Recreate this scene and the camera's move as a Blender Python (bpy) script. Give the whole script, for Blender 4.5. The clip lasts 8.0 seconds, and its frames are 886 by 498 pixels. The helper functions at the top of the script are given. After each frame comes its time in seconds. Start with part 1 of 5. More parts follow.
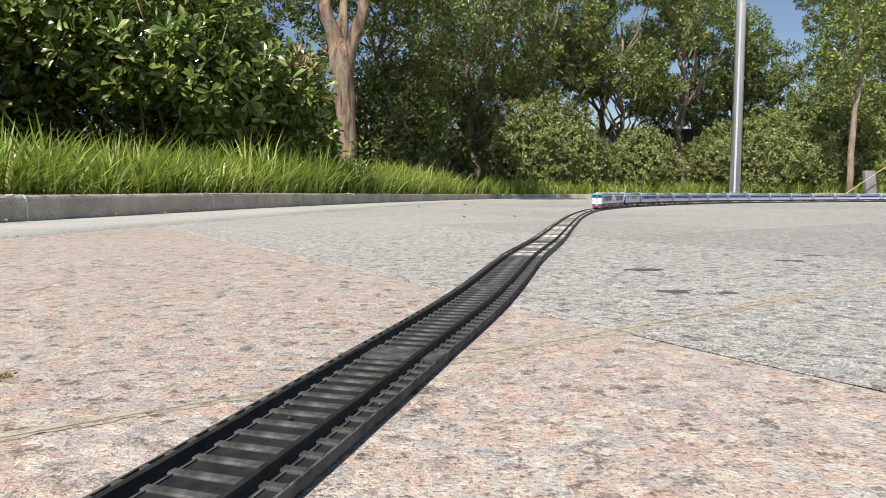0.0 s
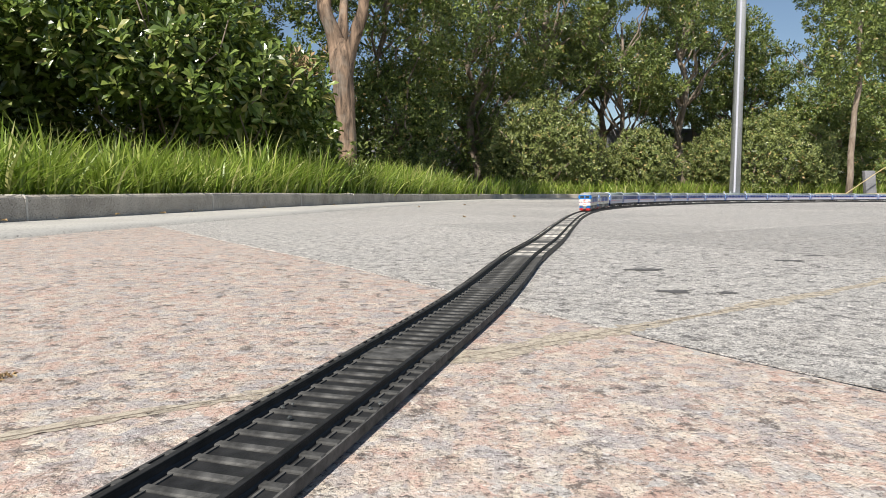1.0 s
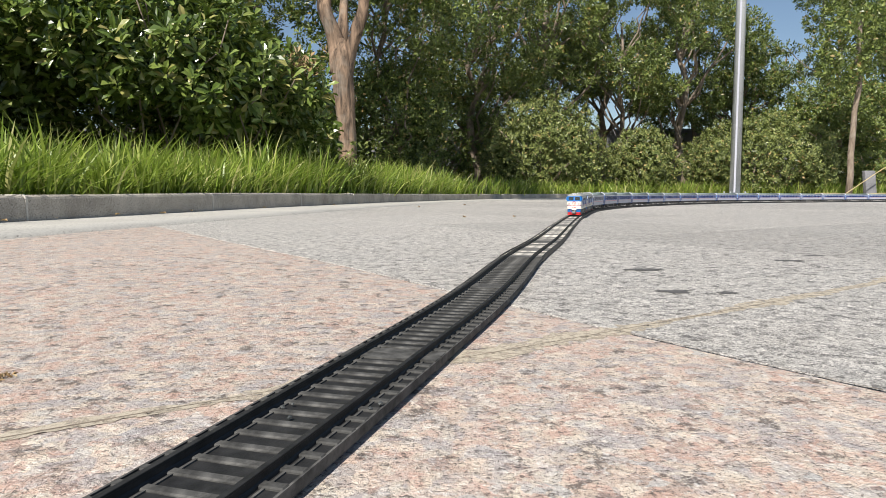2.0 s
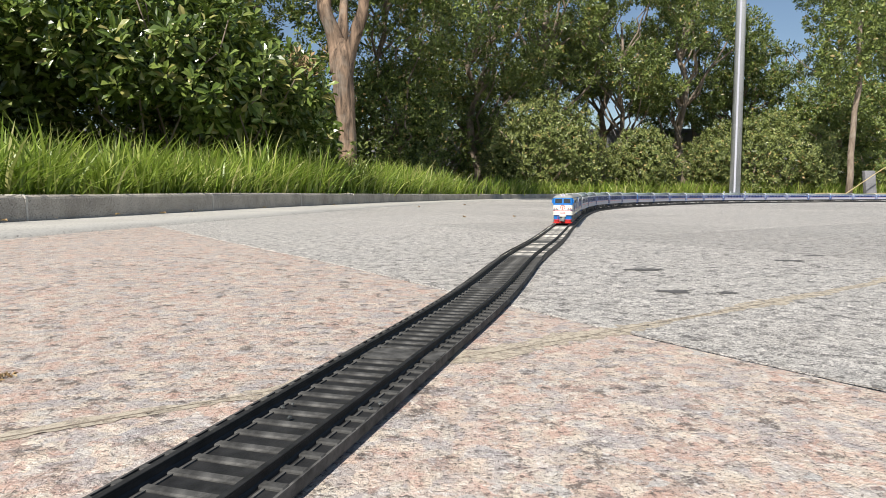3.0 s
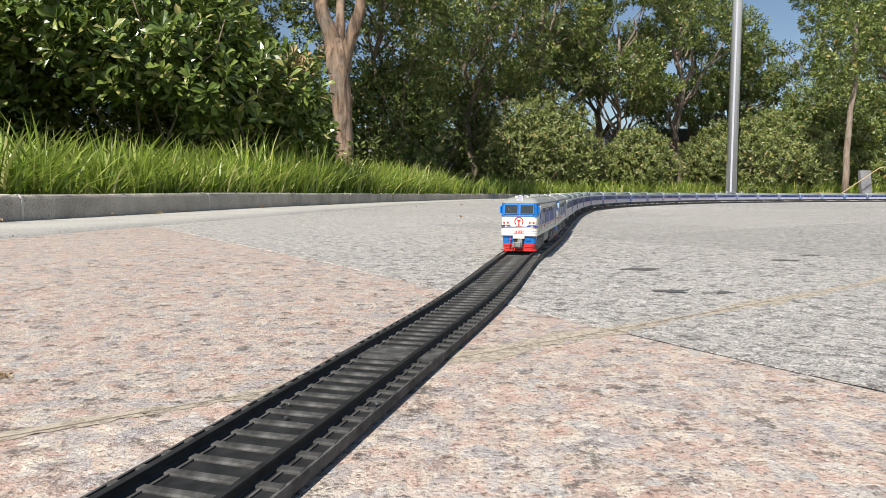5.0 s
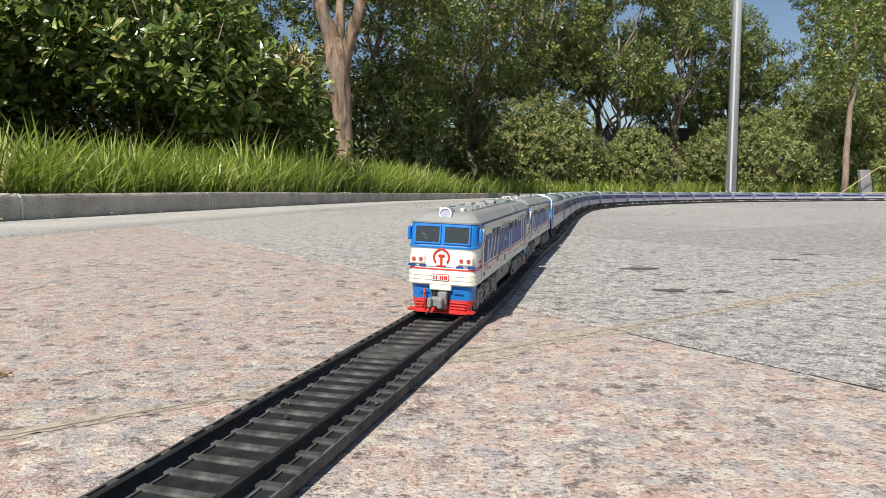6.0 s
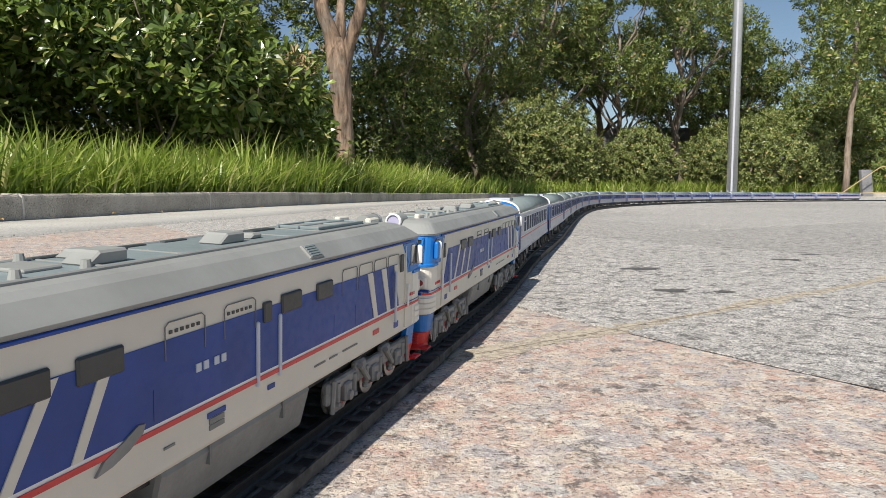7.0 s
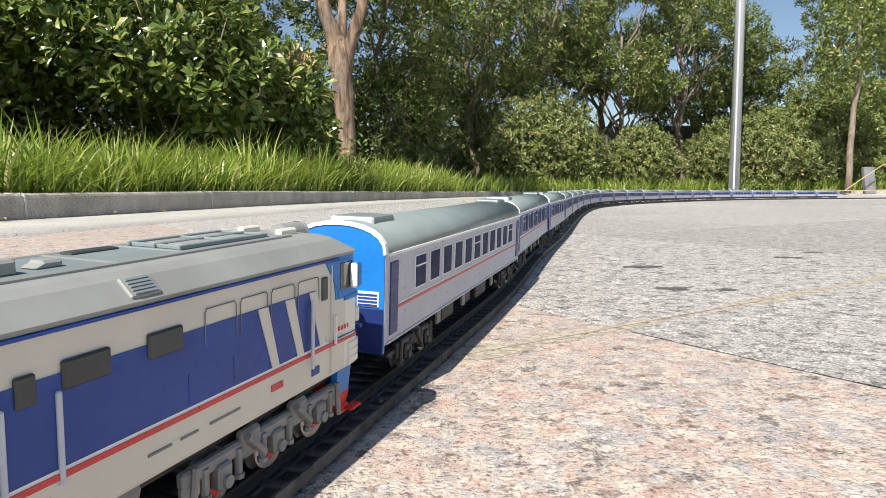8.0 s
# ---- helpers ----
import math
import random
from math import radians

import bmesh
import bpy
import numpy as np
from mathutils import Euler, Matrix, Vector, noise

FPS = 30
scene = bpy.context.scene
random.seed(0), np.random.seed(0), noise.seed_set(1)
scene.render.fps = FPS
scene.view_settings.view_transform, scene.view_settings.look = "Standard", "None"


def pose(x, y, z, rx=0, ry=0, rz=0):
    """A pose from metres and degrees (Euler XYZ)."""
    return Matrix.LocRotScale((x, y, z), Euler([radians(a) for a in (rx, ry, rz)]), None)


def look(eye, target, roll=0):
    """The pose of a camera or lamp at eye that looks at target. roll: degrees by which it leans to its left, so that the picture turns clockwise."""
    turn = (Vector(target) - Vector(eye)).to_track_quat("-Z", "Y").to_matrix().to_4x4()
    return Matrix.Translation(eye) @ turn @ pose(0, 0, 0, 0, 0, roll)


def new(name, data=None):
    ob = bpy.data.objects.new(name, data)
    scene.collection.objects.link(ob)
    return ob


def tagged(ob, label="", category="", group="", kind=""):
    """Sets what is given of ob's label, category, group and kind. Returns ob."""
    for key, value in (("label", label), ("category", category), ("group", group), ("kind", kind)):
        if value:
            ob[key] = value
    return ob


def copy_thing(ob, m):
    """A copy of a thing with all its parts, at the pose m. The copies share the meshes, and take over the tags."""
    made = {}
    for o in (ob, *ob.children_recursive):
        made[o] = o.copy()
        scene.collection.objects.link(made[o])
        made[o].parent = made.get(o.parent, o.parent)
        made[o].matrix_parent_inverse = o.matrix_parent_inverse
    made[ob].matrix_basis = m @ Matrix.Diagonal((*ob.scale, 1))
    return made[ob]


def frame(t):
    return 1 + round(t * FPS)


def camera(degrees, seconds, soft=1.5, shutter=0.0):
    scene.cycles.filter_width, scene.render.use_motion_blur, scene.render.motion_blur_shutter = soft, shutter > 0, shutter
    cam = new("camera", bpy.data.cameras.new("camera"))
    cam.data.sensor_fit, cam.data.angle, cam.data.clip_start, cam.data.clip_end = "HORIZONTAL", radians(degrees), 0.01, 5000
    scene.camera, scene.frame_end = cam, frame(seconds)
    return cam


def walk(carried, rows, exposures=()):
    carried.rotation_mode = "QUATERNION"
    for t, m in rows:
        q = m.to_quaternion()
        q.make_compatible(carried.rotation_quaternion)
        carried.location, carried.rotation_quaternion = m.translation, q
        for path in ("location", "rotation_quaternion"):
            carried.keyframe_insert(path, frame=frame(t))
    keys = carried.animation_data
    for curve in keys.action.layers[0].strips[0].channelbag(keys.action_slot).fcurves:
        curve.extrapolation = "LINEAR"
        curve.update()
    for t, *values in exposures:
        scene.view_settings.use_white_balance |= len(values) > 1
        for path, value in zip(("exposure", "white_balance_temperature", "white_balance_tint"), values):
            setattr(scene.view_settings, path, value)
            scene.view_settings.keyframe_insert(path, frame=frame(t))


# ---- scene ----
LENS = 67.2
cam = camera(LENS, 8.0, soft=0.7, shutter=0.0)
EYE_Z = 0.0765
TILT = 4.748


def aim(dx, dy, roll):
    """The camera's pose, turned by small amounts (thousandths of the focal length) from its first aim."""
    return pose(0, 0, EYE_Z, 90 - TILT + math.degrees(dy / 1180.0), 0, math.degrees(dx / 1180.0)) @ pose(0, 0, 0, 0, 0, roll)


walk(cam, [
    (0.0, aim(0, 0, 0)), (3.5, aim(0, 0, 0)), (4.0, aim(-1.5, 0, 0)), (4.5, aim(-4.3, 0, 0)), (6.0, aim(-6.1, -1.6, 0)),
    (6.5, aim(-6.1, -1.6, 0)), (7.0, aim(-4.5, -1.6, 0)), (7.5, aim(-1.0, -3.5, -0.55)), (8.0, aim(-1.1, -4.3, -0.12))],
     exposures=[(0.0, 0.32), (4.5, 0.32), (5.8, 0.22), (6.5, 0.12), (7.0, 0.21), (7.5, 0.45), (8.0, 0.53)])

# ---- world and sun ----
SUN_TO = Vector((-0.40, -0.86, 1.0)).normalized()
world = bpy.data.worlds.new("world")
scene.world = world
world.use_nodes = True
wn = world.node_tree
sky = wn.nodes.new("ShaderNodeTexSky")
sky.sky_type = 'NISHITA'
sky.sun_disc = False
sky.sun_elevation = math.asin(SUN_TO.z)
sky.sun_rotation = math.atan2(SUN_TO.x, SUN_TO.y)
sky.air_density, sky.dust_density, sky.ozone_density = 1.0, 0.6, 1.5
bg = wn.nodes["Background"]
wn.links.new(sky.outputs[0], bg.inputs[0])
bg.inputs[1].default_value = 0.078
sun_data = bpy.data.lights.new("sun", 'SUN')
sun_data.energy, sun_data.angle, sun_data.color = 5.0, radians(0.53), (1.0, 0.945, 0.86)
sun = new("sun", sun_data)
sun.matrix_world = look(SUN_TO * 60, (0, 0, 0))


# ---- material helpers ----
class Nodes:
    """A small wrapper that makes node materials shorter to write."""

    def __init__(self, name):
        self.mat = bpy.data.materials.new(name)
        self.mat.use_nodes = True
        self.t = self.mat.node_tree
        self.b = self.t.nodes["Principled BSDF"]
        self.co = None

    def n(self, kind, **props):
        node = self.t.nodes.new(kind)
        for k, v in props.items():
            node.inputs[k].default_value = v
        return node

    def link(self, a, b):
        self.t.links.new(a, b)

    def obj(self):
        if self.co is None:
            self.co = self.n("ShaderNodeTexCoord").outputs["Object"]
        return self.co

    def world_pos(self):
        return self.n("ShaderNodeNewGeometry").outputs["Position"]

    def noise(self, scale, detail=4.0, rough=0.6, vec=None, dist=0.0):
        a = self.n("ShaderNodeTexNoise", Scale=scale, Detail=detail, Roughness=rough, Distortion=dist)
        self.link(self.obj() if vec is None else vec, a.inputs["Vector"])
        return a.outputs["Fac"]

    def ramp(self, fac, stops):
        r = self.n("ShaderNodeValToRGB")
        e = r.color_ramp.elements
        while len(e) < len(stops):
            e.new(0.5)
        for i, (p, c) in enumerate(stops):
            e[i].position = p
            e[i].color = (c, c, c, 1) if isinstance(c, (int, float)) else (*c, 1)
        self.link(fac, r.inputs[0])
        return r.outputs[0]

    def mix(self, fac, a, b, mode='MIX'):
        m = self.n("ShaderNodeMix")
        m.data_type, m.blend_type = 'RGBA', mode
        for sock, v in ((m.inputs[0], fac), (m.inputs[6], a), (m.inputs[7], b)):
            if isinstance(v, (int, float)):
                sock.default_value = v
            elif isinstance(v, tuple):
                sock.default_value = (*v, 1)
            else:
                self.link(v, sock)
        return m.outputs[2]

    def math(self, op, a, b=0.0):
        m = self.n("ShaderNodeMath")
        m.operation = op
        for sock, v in ((m.inputs[0], a), (m.inputs[1], b)):
            if isinstance(v, (int, float)):
                sock.default_value = v
            else:
                self.link(v, sock)
        return m.outputs[0]

    def color(self, c):
        self.link(c, self.b.inputs["Base Color"])

    def bump(self, h, strength=0.3, dist=0.001):
        bp = self.n("ShaderNodeBump", Strength=strength, Distance=dist)
        self.link(h, bp.inputs["Height"])
        self.link(bp.outputs[0], self.b.inputs["Normal"])


def paint(name, col, rough=0.4, vary=0.12, scale=60, metal=0.0, bump=0.0, dirt=None, shine=0.45):
    """Moulded plastic or paint with faint blotches and rubbed gloss."""
    m = Nodes(name)
    a = m.noise(scale, 5)
    b = m.noise(scale * 9, 3)
    dark = tuple(c * (1 - vary) for c in col)
    lite = tuple(min(1, c * (1 + vary * 0.6)) for c in col)
    c = m.mix(m.ramp(a, [(0.35, 0.0), (0.65, 1.0)]), dark, lite)
    if dirt:
        c = m.mix(m.ramp(m.noise(scale * 0.5, 7, 0.7), [(0.55, 0.0), (0.75, 0.45)]), c, dirt)
    m.color(c)
    m.link(m.ramp(b, [(0.3, max(0.05, rough - 0.1)), (0.7, min(1, rough + 0.12))]), m.b.inputs["Roughness"])
    m.b.inputs["Metallic"].default_value = metal
    m.b.inputs["Specular IOR Level"].default_value = shine
    if bump:
        m.bump(b, bump, 0.0003)
    return m.mat


def granite(name, tones, speck, stain, grain=190.0, dark=0.0, cool=None, spark=1.0):
    """Rough granite: crystal grains of several tones, dark mica, stains, a split face."""
    m = Nodes(name)
    p = m.world_pos()
    warp = m.n("ShaderNodeMapping")
    m.link(p, warp.inputs["Vector"])
    info = m.n("ShaderNodeObjectInfo").outputs["Random"]
    v = m.n("ShaderNodeTexVoronoi", Scale=grain)
    v.feature = 'F1'
    dis = m.n("ShaderNodeTexNoise", Scale=grain * 1.3, Detail=3.0)
    m.link(warp.outputs[0], dis.inputs["Vector"])
    add = m.n("ShaderNodeVectorMath")
    add.operation = 'MULTIPLY_ADD'
    m.link(dis.outputs["Color"], add.inputs[0])
    add.inputs[1].default_value = (0.004, 0.004, 0.004)
    m.link(warp.outputs[0], add.inputs[2])
    m.link(add.outputs[0], v.inputs["Vector"])
    sep = m.n("ShaderNodeSeparateColor")
    m.link(v.outputs["Color"], sep.inputs[0])
    base = m.ramp(sep.outputs[0], [(i / (len(tones) - 1), c) for i, c in enumerate(tones)])
    broad = m.noise(38, 4, 0.6, p)
    base = m.mix(m.ramp(broad, [(0.45, 0.0), (0.68, 0.6)]), base, stain, 'MIX')
    if cool:        # clouded crystals, several centimetres across
        patch = m.noise(62, 5, 0.62, p, 0.8)
        base = m.mix(m.ramp(patch, [(0.52, 0.0), (0.60, 0.75)]), base, cool[0])
        base = m.mix(m.ramp(patch, [(0.38, 0.75), (0.46, 0.0)]), base, cool[1])
        base = m.mix(m.ramp(m.noise(120, 4, 0.6, p, 0.6), [(0.54, 0.0), (0.62, 0.6)]), base, cool[2])
    fine = m.noise(grain * 2.6, 5, 0.8, p)
    base = m.mix(m.ramp(fine, [(0.37 + dark, 0.9), (0.43 + dark, 0.0)]), base, speck)
    mica = m.noise(grain * 0.42, 5, 0.75, p)
    base = m.mix(m.ramp(mica, [(0.37 + dark, 0.85), (0.44 + dark, 0.0)]), base, speck)
    pale = m.noise(grain * 0.8, 4, 0.7, m.world_pos(), 0.4)
    base = m.mix(m.ramp(pale, [(0.58, 0.0), (0.66, 0.7 * spark)]), base, (0.80, 0.76, 0.70))
    base = m.mix(m.ramp(m.noise(3.1, 3, 0.5, p), [(0.3, 0.0), (0.8, 0.22)]), base, (0.50, 0.44, 0.38))
    glint = m.noise(grain * 3.2, 3, 0.75, p, 0.5)
    base = m.mix(m.ramp(glint, [(0.57, 0.0), (0.63, 0.75 * spark)]), base, (0.87, 0.84, 0.79))
    base = m.mix(m.ramp(glint, [(0.36 + dark, 0.75), (0.42 + dark, 0.0)]), base, speck)
    slab = m.n("ShaderNodeHueSaturation")
    m.link(m.ramp(info, [(0.0, 0.86), (1.0, 1.08)]), slab.inputs["Value"])
    m.link(base, slab.inputs["Color"])
    m.color(slab.outputs[0])
    m.link(m.ramp(fine, [(0.3, 0.55), (0.7, 0.85)]), m.b.inputs["Roughness"])
    h = m.math('ADD', m.math('MULTIPLY', mica, 0.7), m.math('ADD', m.math('MULTIPLY', pale, 0.5), m.math('MULTIPLY', glint, 0.8)))
    m.bump(h, 0.75, 0.0022)
    return m.mat


def leafy(name, cols, rough=0.45, trans=0.25, scale=2.0):
    """Leaves: each its own green, waxy, with light through the blade."""
    m = Nodes(name)
    g = m.n("ShaderNodeNewGeometry")
    c = m.ramp(g.outputs["Random Per Island"], cols)
    patch = m.noise(scale, 3, 0.5, g.outputs["Position"])
    c = m.mix(m.ramp(patch, [(0.4, 0.0), (0.75, 0.45)]), c, tuple(x * 0.55 for x in cols[len(cols) // 2][1]))
    m.color(c)
    m.b.inputs["Roughness"].default_value = rough
    tr = m.n("ShaderNodeBsdfTranslucent")
    warm = m.mix(0.5, c, (0.28, 0.42, 0.03))
    m.link(warm, tr.inputs["Color"])
    mx = m.n("ShaderNodeMixShader")
    mx.inputs[0].default_value = trans
    m.link(m.b.outputs[0], mx.inputs[1])
    m.link(tr.outputs[0], mx.inputs[2])
    m.link(mx.outputs[0], m.t.nodes["Material Output"].inputs[0])
    return m.mat


def bark(name, a, b, scale=14):
    m = Nodes(name)
    mp = m.n("ShaderNodeMapping")
    mp.inputs["Scale"].default_value = (1, 1, 0.18)
    m.link(m.obj(), mp.inputs["Vector"])
    n1 = m.noise(scale * 2, 7, 0.7, mp.outputs[0], 0.6)
    n2 = m.noise(scale * 0.6, 4, 0.6)
    c = m.mix(m.ramp(n1, [(0.38, 0.0), (0.62, 1.0)]), a, b)
    c = m.mix(m.ramp(n2, [(0.5, 0.0), (0.72, 0.6)]), c, (0.33, 0.29, 0.24))
    m.color(c)
    m.b.inputs["Roughness"].default_value = 0.9
    m.bump(n1, 0.9, 0.012)
    return m.mat


def concrete(name, lite, dark, scale=9, bump=0.35):
    m = Nodes(name)
    p = m.world_pos()
    a = m.noise(scale, 6, 0.65, p)
    b = m.noise(scale * 40, 4, 0.7, p)
    c = m.mix(m.ramp(a, [(0.3, 0.0), (0.7, 1.0)]), dark, lite)
    c = m.mix(m.ramp(b, [(0.36, 0.85), (0.44, 0.0)]), c, tuple(x * 0.35 for x in dark))
    c = m.mix(m.ramp(b, [(0.56, 0.0), (0.66, 0.6)]), c, tuple(min(0.9, x * 1.35) for x in lite))
    c = m.mix(m.ramp(m.noise(scale * 0.35, 5, 0.7, p), [(0.55, 0.0), (0.75, 0.5)]), c, tuple(x * 0.7 for x in dark))
    m.color(c)
    m.b.inputs["Roughness"].default_value = 0.88
    m.bump(m.math('ADD', b, a), bump, 0.002)
    return m.mat


def glass(name, col, rough=0.05):
    m = Nodes(name)
    m.b.inputs["Base Color"].default_value = (*col, 1)
    m.b.inputs["Roughness"].default_value = rough
    m.b.inputs["IOR"].default_value = 1.5
    m.b.inputs["Coat Weight"].default_value = 0.6
    m.b.inputs["Coat Roughness"].default_value = 0.03
    s = m.noise(300, 4, 0.6)
    dust = m.noise(420, 6, 0.75)
    m.color(m.mix(m.ramp(dust, [(0.60, 0.0), (0.74, 0.5)]), col, (0.55, 0.56, 0.55)))
    m.link(m.ramp(s, [(0.45, rough), (0.7, rough + 0.18)]), m.b.inputs["Roughness"])
    return m.mat


PINK = granite("pink_granite", [(0.30, 0.22, 0.195), (0.66, 0.53, 0.42), (0.42, 0.38, 0.36), (0.80, 0.69, 0.56), (0.54, 0.36, 0.29), (0.70, 0.63, 0.55), (0.45, 0.44, 0.43)],
               (0.085, 0.068, 0.06), (0.58, 0.41, 0.34), 185, 0.004, ((0.42, 0.385, 0.385), (0.60, 0.39, 0.31), (0.66, 0.58, 0.47)), 0.62)
GREY = granite("grey_granite", [(0.32, 0.31, 0.295), (0.64, 0.61, 0.56), (0.26, 0.25, 0.24), (0.74, 0.705, 0.65), (0.50, 0.475, 0.435)],
               (0.07, 0.068, 0.066), (0.54, 0.51, 0.46), 230, 0.033)
def thin_out(mat):
    """Lets a smeared skin break up into patches, so that the stone shows through."""
    t = mat.node_tree
    geo = t.nodes.new("ShaderNodeNewGeometry")
    n = t.nodes.new("ShaderNodeTexNoise")
    n.inputs["Scale"].default_value, n.inputs["Detail"].default_value, n.inputs["Roughness"].default_value = 210.0, 6.0, 0.75
    t.links.new(geo.outputs["Position"], n.inputs["Vector"])
    r = t.nodes.new("ShaderNodeValToRGB")
    r.color_ramp.elements[0].position, r.color_ramp.elements[1].position = 0.33, 0.54
    t.links.new(n.outputs["Fac"], r.inputs[0])
    t.links.new(r.outputs[0], t.nodes["Principled BSDF"].inputs["Alpha"])
    return mat


BEDDING = concrete("sand_bedding", (0.42, 0.36, 0.26), (0.30, 0.25, 0.18), 30)
CRACK = concrete("joint_crack", (0.30, 0.24, 0.18), (0.15, 0.12, 0.09), 170)
SMEAR = thin_out(concrete("smeared_sealant", (0.57, 0.50, 0.39), (0.47, 0.41, 0.32), 170))
KERB = concrete("kerb_concrete", (0.56, 0.51, 0.44), (0.28, 0.25, 0.21), 7, 0.9)
MORTAR = concrete("pale_mortar", (0.66, 0.63, 0.57), (0.50, 0.47, 0.42), 30)
GUTTER = concrete("gutter_concrete", (0.55, 0.53, 0.48), (0.44, 0.42, 0.38), 5)
SOIL = concrete("soil", (0.10, 0.08, 0.05), (0.05, 0.042, 0.03), 12, 0.8)
WALLM = concrete("rendered_wall", (0.30, 0.30, 0.31), (0.13, 0.13, 0.14), 3)
STAINM = concrete("damp_stain", (0.14, 0.135, 0.13), (0.075, 0.075, 0.075), 60)
SLEEPM = paint("grey_worn_sleeper", (0.088, 0.087, 0.083), 0.8, 0.5, 150, bump=0.5, dirt=(0.19, 0.18, 0.165), shine=0.2)


def dusty_plastic():
    m = Nodes("dusty_track_plastic")
    info = m.n("ShaderNodeObjectInfo").outputs["Random"]
    c = m.ramp(info, [(0.0, (0.05, 0.05, 0.048)), (0.45, (0.16, 0.155, 0.145)), (0.7, (0.42, 0.40, 0.36)), (1.0, (0.72, 0.68, 0.60))])
    m.color(m.mix(m.ramp(m.noise(160, 5, 0.7), [(0.4, 0.0), (0.65, 0.7)]), c, (0.10, 0.098, 0.092)))
    m.b.inputs["Roughness"].default_value = 0.75
    return m.mat


DUSTYP = dusty_plastic()
RAILM = paint("rail_black", (0.026, 0.026, 0.026), 0.5, 0.4, 150, shine=0.3)
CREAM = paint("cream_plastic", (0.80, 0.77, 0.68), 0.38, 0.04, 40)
# the same cream, darkened: the shade of the sides is in the colour
CREAMSHADE = paint("cream_plastic_shaded", (0.68, 0.65, 0.56), 0.38, 0.05, 40)
SKYBLUE = paint("bright_blue_plastic", (0.014, 0.185, 0.57), 0.36, 0.1, 50)
NAVY = paint("deep_blue_print", (0.016, 0.06, 0.285), 0.42, 0.2, 45)
RED = paint("red_plastic", (0.62, 0.03, 0.025), 0.38, 0.12, 60)
REDLINE = paint("red_line", (0.62, 0.06, 0.06), 0.35, 0.1, 80)
ROOFG = paint("grey_roof_plastic", (0.29, 0.295, 0.277), 0.5, 0.12, 40, bump=0.15)
DECKG = paint("blue_grey_deck", (0.215, 0.255, 0.26), 0.45, 0.14, 45, bump=0.15)
COACHROOF = paint("green_grey_roof", (0.20, 0.24, 0.235), 0.42, 0.1, 40)
FRAMEG = paint("bogie_grey", (0.24, 0.24, 0.23), 0.5, 0.25, 120, bump=0.2)
COACHBOGIE = paint("black_bogie", (0.045, 0.045, 0.046), 0.5, 0.3, 120, bump=0.2)
TANKP = paint("pale_tank_grey", (0.24, 0.245, 0.235), 0.5, 0.15, 120)
DARKNAVY = paint("dark_navy_plastic_and_shade", (0.012, 0.03, 0.15), 0.4, 0.15, 60)
TANKG = paint("tank_grey", (0.19, 0.20, 0.19), 0.5, 0.2, 120)
DARKG = paint("dark_window_grey", (0.055, 0.06, 0.06), 0.4, 0.2, 80)
COUPG = paint("coupler_grey", (0.24, 0.245, 0.24), 0.5, 0.15, 120)
BLACKU = paint("black_underframe", (0.02, 0.02, 0.021), 0.5, 0.3, 100)
SILVER = paint("silver_side", (0.47, 0.48, 0.545), 0.35, 0.06, 40)
WHITE = paint("white_print", (0.82, 0.82, 0.80), 0.4, 0.05, 60)
STEEL = paint("wheel_steel", (0.45, 0.44, 0.43), 0.35, 0.15, 200, metal=0.8)
PALEBAR = paint("pale_print", (0.55, 0.60, 0.66), 0.4, 0.06, 80)
GLASSD = glass("cab_glass", (0.03, 0.035, 0.035))
GLASSB = paint("coach_glass", (0.010, 0.022, 0.085), 0.5, 0.3, 60, shine=0.12)
REDLENS = paint("pink_red_lens", (0.45, 0.09, 0.08), 0.2, 0.3, 300)
LENSM = glass("lamp_lens", (0.42, 0.40, 0.55), 0.08)
POSTM = paint("galvanised_post", (0.40, 0.42, 0.43), 0.32, 0.08, 3, metal=0.15)
HOSE = paint("yellow_hose", (0.50, 0.40, 0.20), 0.5, 0.15, 6)
BARK1 = bark("tree_bark", (0.050, 0.036, 0.027), (0.36, 0.245, 0.165), 9)
BARK2 = bark("thin_bark", (0.16, 0.12, 0.09), (0.30, 0.24, 0.18), 16)
BIGLEAF = leafy("glossy_leaf", [(0.0, (0.032, 0.056, 0.012)), (0.4, (0.095, 0.150, 0.030)), (0.85, (0.235, 0.30, 0.075)), (1.0, (0.40, 0.35, 0.13))], 0.26, 0.12, 1.4)
SMALLLEAF = leafy("tree_leaf", [(0.0, (0.036, 0.058, 0.014)), (0.5, (0.120, 0.165, 0.042)), (0.93, (0.27, 0.32, 0.085)), (1.0, (0.42, 0.25, 0.11))], 0.36, 0.14, 0.8)
DRYLEAF = leafy("dry_leaf", [(0.0, (0.20, 0.12, 0.06)), (0.6, (0.42, 0.28, 0.14)), (1.0, (0.55, 0.42, 0.25))], 0.7, 0.1, 4.0)
BALLLEAF = leafy("shrub_leaf", [(0.0, (0.045, 0.066, 0.018)), (0.5, (0.160, 0.200, 0.060)), (0.93, (0.33, 0.36, 0.115)), (1.0, (0.50, 0.33, 0.15))], 0.40, 0.12, 1.6)
GRASS = leafy("grass_blade", [(0.0, (0.10, 0.17, 0.026)), (0.45, (0.25, 0.355, 0.052)), (0.8, (0.42, 0.50, 0.10)), (1.0, (0.60, 0.54, 0.26))], 0.35, 0.33, 1.5)


